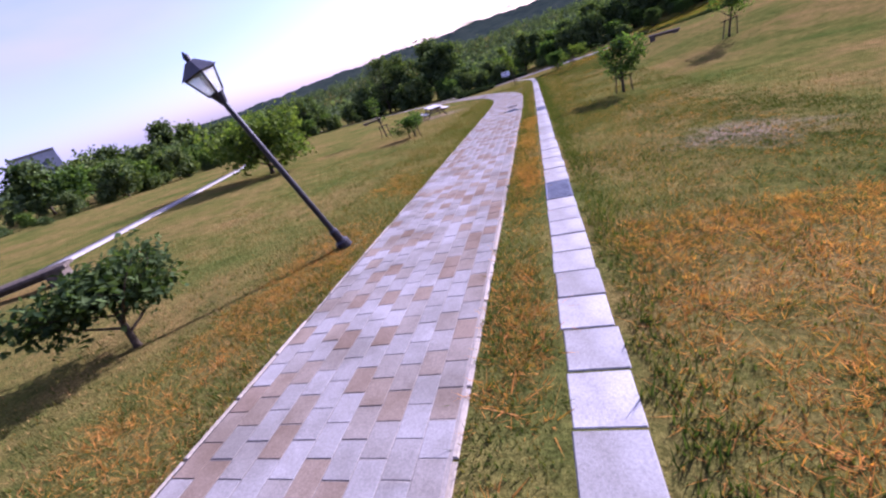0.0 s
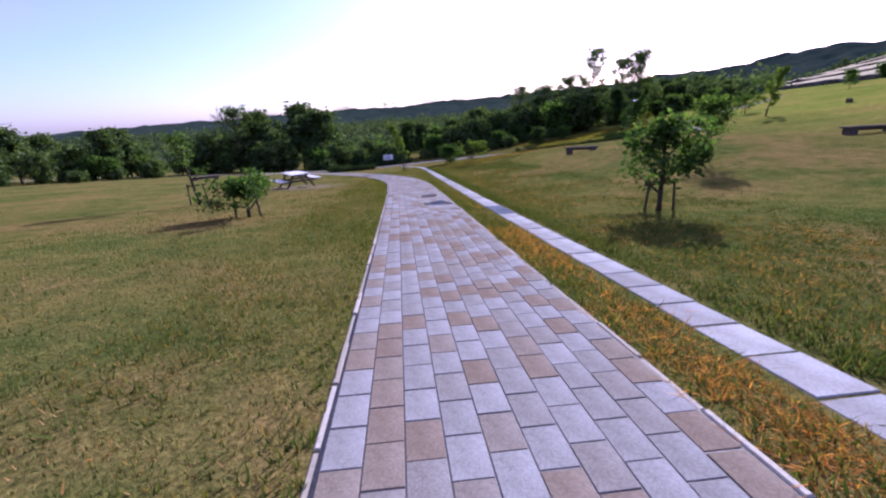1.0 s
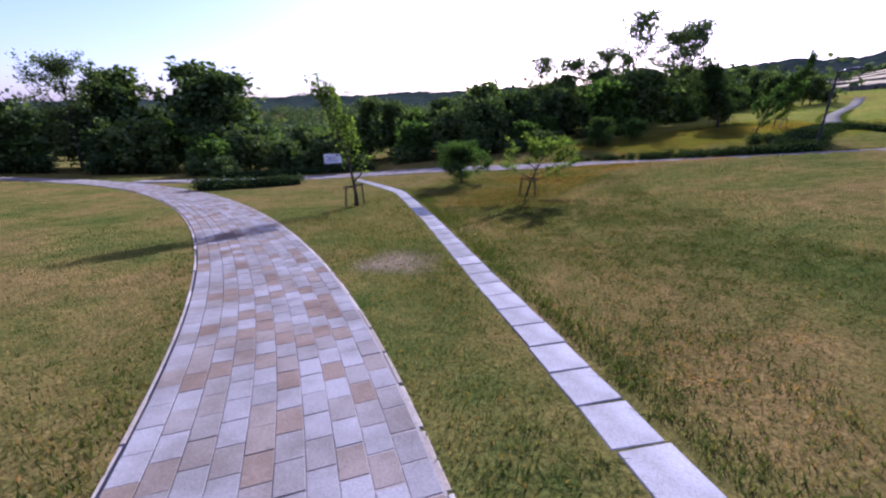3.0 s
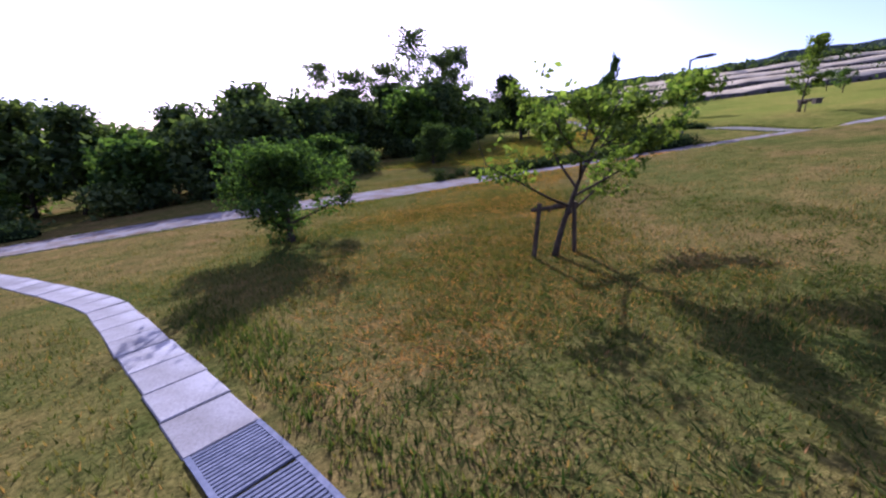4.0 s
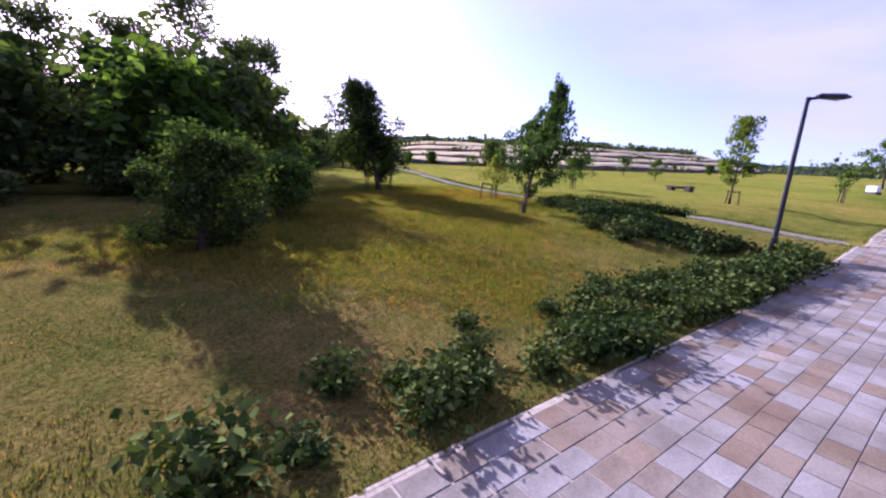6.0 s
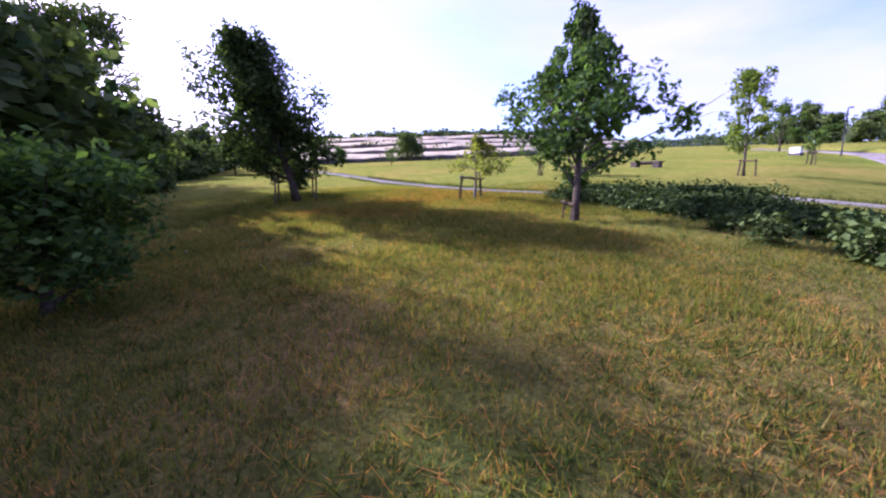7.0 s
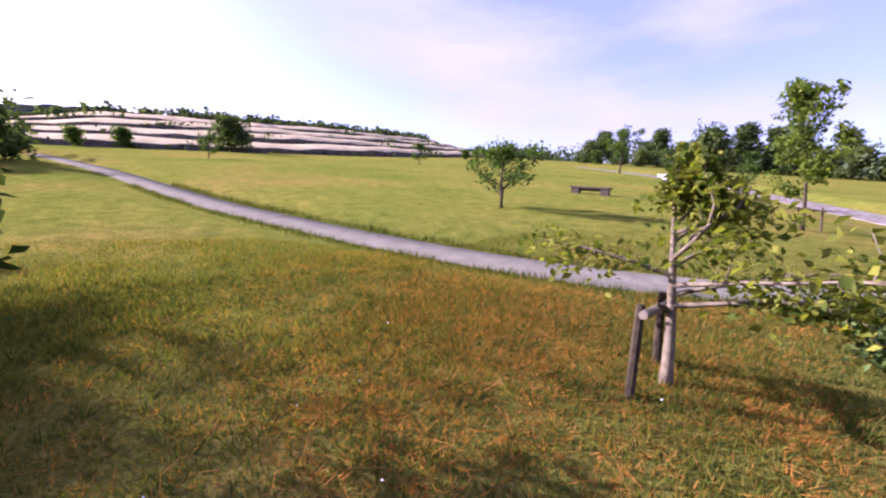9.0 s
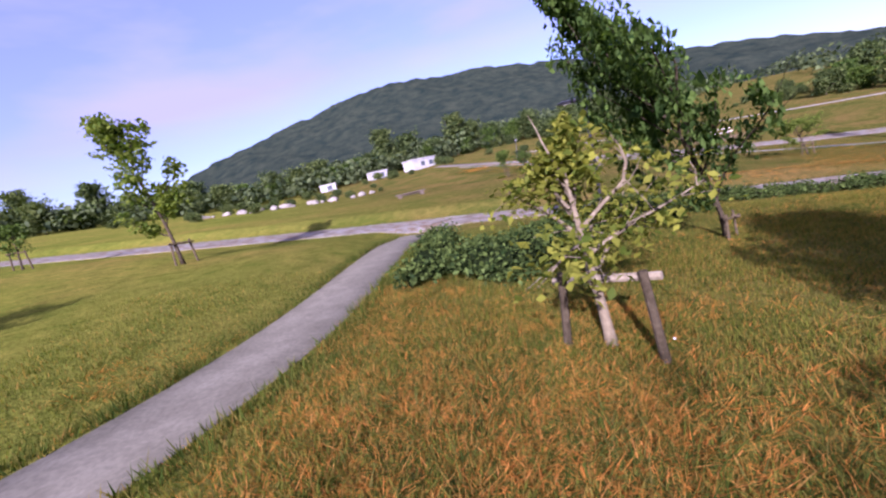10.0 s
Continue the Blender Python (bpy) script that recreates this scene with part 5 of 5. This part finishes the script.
# ---- pale rocks on the far slope ----
def boulder_mesh(seed):
    s = Shape()
    rings, sides = 5, 9
    for i in range(rings + 1):
        a = math.pi * i / rings
        for k in range(sides):
            d = Vector((math.sin(a) * math.cos(2 * math.pi * k / sides), math.sin(a) * math.sin(2 * math.pi * k / sides), math.cos(a)))
            g = 1 + 0.35 * noise.noise(d * 1.7 + Vector((seed, 0, 0)))
            s.v.append(Vector((d.x * 0.75 * g, d.y * 0.55 * g, d.z * 0.42 * g)))
    for i in range(rings):
        for k in range(sides):
            m = (k + 1) % sides
            s.f.append((i * sides + k, (i + 1) * sides + k, (i + 1) * sides + m, i * sides + m))
    return s.mesh("boulder", M_ROCK)


rng = np.random.default_rng(29)
rocks = [boulder_mesh(k) for k in range(3)]
for i in range(26):
    q = i / 25
    x, y = 46.7 - 22 * q + rng.normal(0, 0.7), 13 + 1.5 * math.sin(3 * q) + rng.normal(0, 0.8)
    ob = new("boulder", rocks[i % 3])
    ob.matrix_world = pose(x, y, gz(x, y) + 0.1, 0, 0, 47 * i) @ Matrix.Scale(rng.uniform(0.4, 1.1), 4)
    tagged(ob, "pale grey boulder on the far grass slope", "rock", "boulders on the far slope")
for i in range(14):
    x, y = rng.uniform(22, 48), 12 + rng.normal(0, 1.2)
    plant(WOODS[4], x, y, 51 * i, rng.uniform(0.16, 0.36), "round green bush on the far slope", "bushes on the far slope", "bush", 0.05, "bush")

# ---- edging stones, drain slabs, pavers ----
def box_mesh(name, sx, sy, sz, bevel, mat):
    return Shape().box(pose(0, 0, 0), sx, sy, sz, bevel).mesh(name, mat)


def slope_pose(x, y, heading, lift):
    """A pose on the ground at x, y with its long side along heading (radians), tilted as the ground is."""
    e = 0.15
    c, s = math.cos(heading), math.sin(heading)
    z = gz(x, y)
    fw = Vector((c * e, s * e, gz(x + c * e, y + s * e) - z)).normalized()
    sd = Vector((-s * e, c * e, gz(x - s * e, y + c * e) - z)).normalized()
    up = fw.cross(sd).normalized()
    sd = up.cross(fw)
    m = Matrix((fw, sd, up)).transposed().to_4x4()
    m.translation = Vector((x, y, z)) + up * lift
    return m


slab = box_mesh("slab", 0.485, 0.42, 0.09, 0.008, M_SLAB)
grate_frame = Shape()
for k in range(15):
    grate_frame.box(pose(-0.224 + k * 0.032, 0, 0), 0.018, 0.38, 0.03)
for s in (-0.19, 0.19):
    grate_frame.box(pose(0, s, 0), 0.49, 0.03, 0.034)
grating = grate_frame.mesh("grating", M_GRATE)
rng = np.random.default_rng(9)
dl = smooth_line(DRAIN, 0.5, 1)
for i in range(len(dl) - 1):
    x, y = (dl[i] + dl[i + 1]) / 2
    if y < 4:
        continue
    a = math.atan2(*(dl[i + 1] - dl[i])[::-1])
    metal = 18.4 < y < 19.6 or 31.5 < y < 32.9 or 43.9 < y < 44.6 or 56.7 < y < 57.9
    ob = part("grating" if metal else "slab", grating if metal else slab, drain, "galvanised steel grating" if metal else "")
    ob.matrix_world = slope_pose(x + rng.normal(0, 0.006), y, a + rng.normal(0, 0.012), 0.0 if metal else -0.034 + rng.normal(0.0, 0.003))

edge = box_mesh("edging_stone", 0.585, 0.045, 0.12, 0.008, M_EDGE)
for line, half, owner, lo, hi in ((LANE, 1.035, lane, 11, 66), (ROAD, 1.255, road, 42, 75)):
    c = smooth_line(line, 0.6)
    nn = line_normals(c)
    for side in (-1, 1):
        for i in range(len(c) - 1):
            q = (c[i] + c[i + 1]) / 2 + nn[i] * side * half
            if not lo < q[1] < hi or (owner is road and not 5 < q[0] < 48):
                continue
            a = math.atan2(*(c[i + 1] - c[i])[::-1])
            ob = part("edging_stone", edge, owner)
            ob.matrix_world = slope_pose(q[0], q[1], a, -0.046 + rng.normal(0, 0.005))

PL, PW = 0.30, 0.20


def pave(line, owner, columns, stretch, reach):
    """Pavers in columns along a line, joints staggered: those in the stretch one by one, the rest within reach joined."""
    c = smooth_line(line, PL)
    nn = line_normals(c)
    one = box_mesh("paver", PL - 0.008, PW - 0.007, 0.06, 0.003, M_PAVER)
    rest = Shape()
    for i in range(len(c) - 1):
        a = math.atan2(*(c[i + 1] - c[i])[::-1])
        way = c[i + 1] - c[i]
        for j in range(columns):
            o = (j - (columns - 1) / 2) * PW
            q = c[i] + way * ((0.5 * j) % 1.0 + rng.uniform(-0.015, 0.015)) + nn[i] * o
            if not reach(q):
                continue
            m = slope_pose(q[0], q[1], a, -0.010 + rng.normal(0, 0.0010))
            if stretch(q):
                ob = part("paver", one, owner)
                ob.matrix_world = m
            else:
                rest.box(m, PL - 0.008, PW - 0.007, 0.06, 0.003)
    ob = part("pavers", rest.mesh("pavers", M_PAVERS), owner)
    ob["kind"] = "stuff"


pave(LANE, lane, 10, lambda q: 23 < q[1] < 31.8, lambda q: 8 < q[1] < 74)
pave(ROAD, road, 12, lambda q: 14.0 < q[0] < 18.6, lambda q: -6 < q[0] < 66)
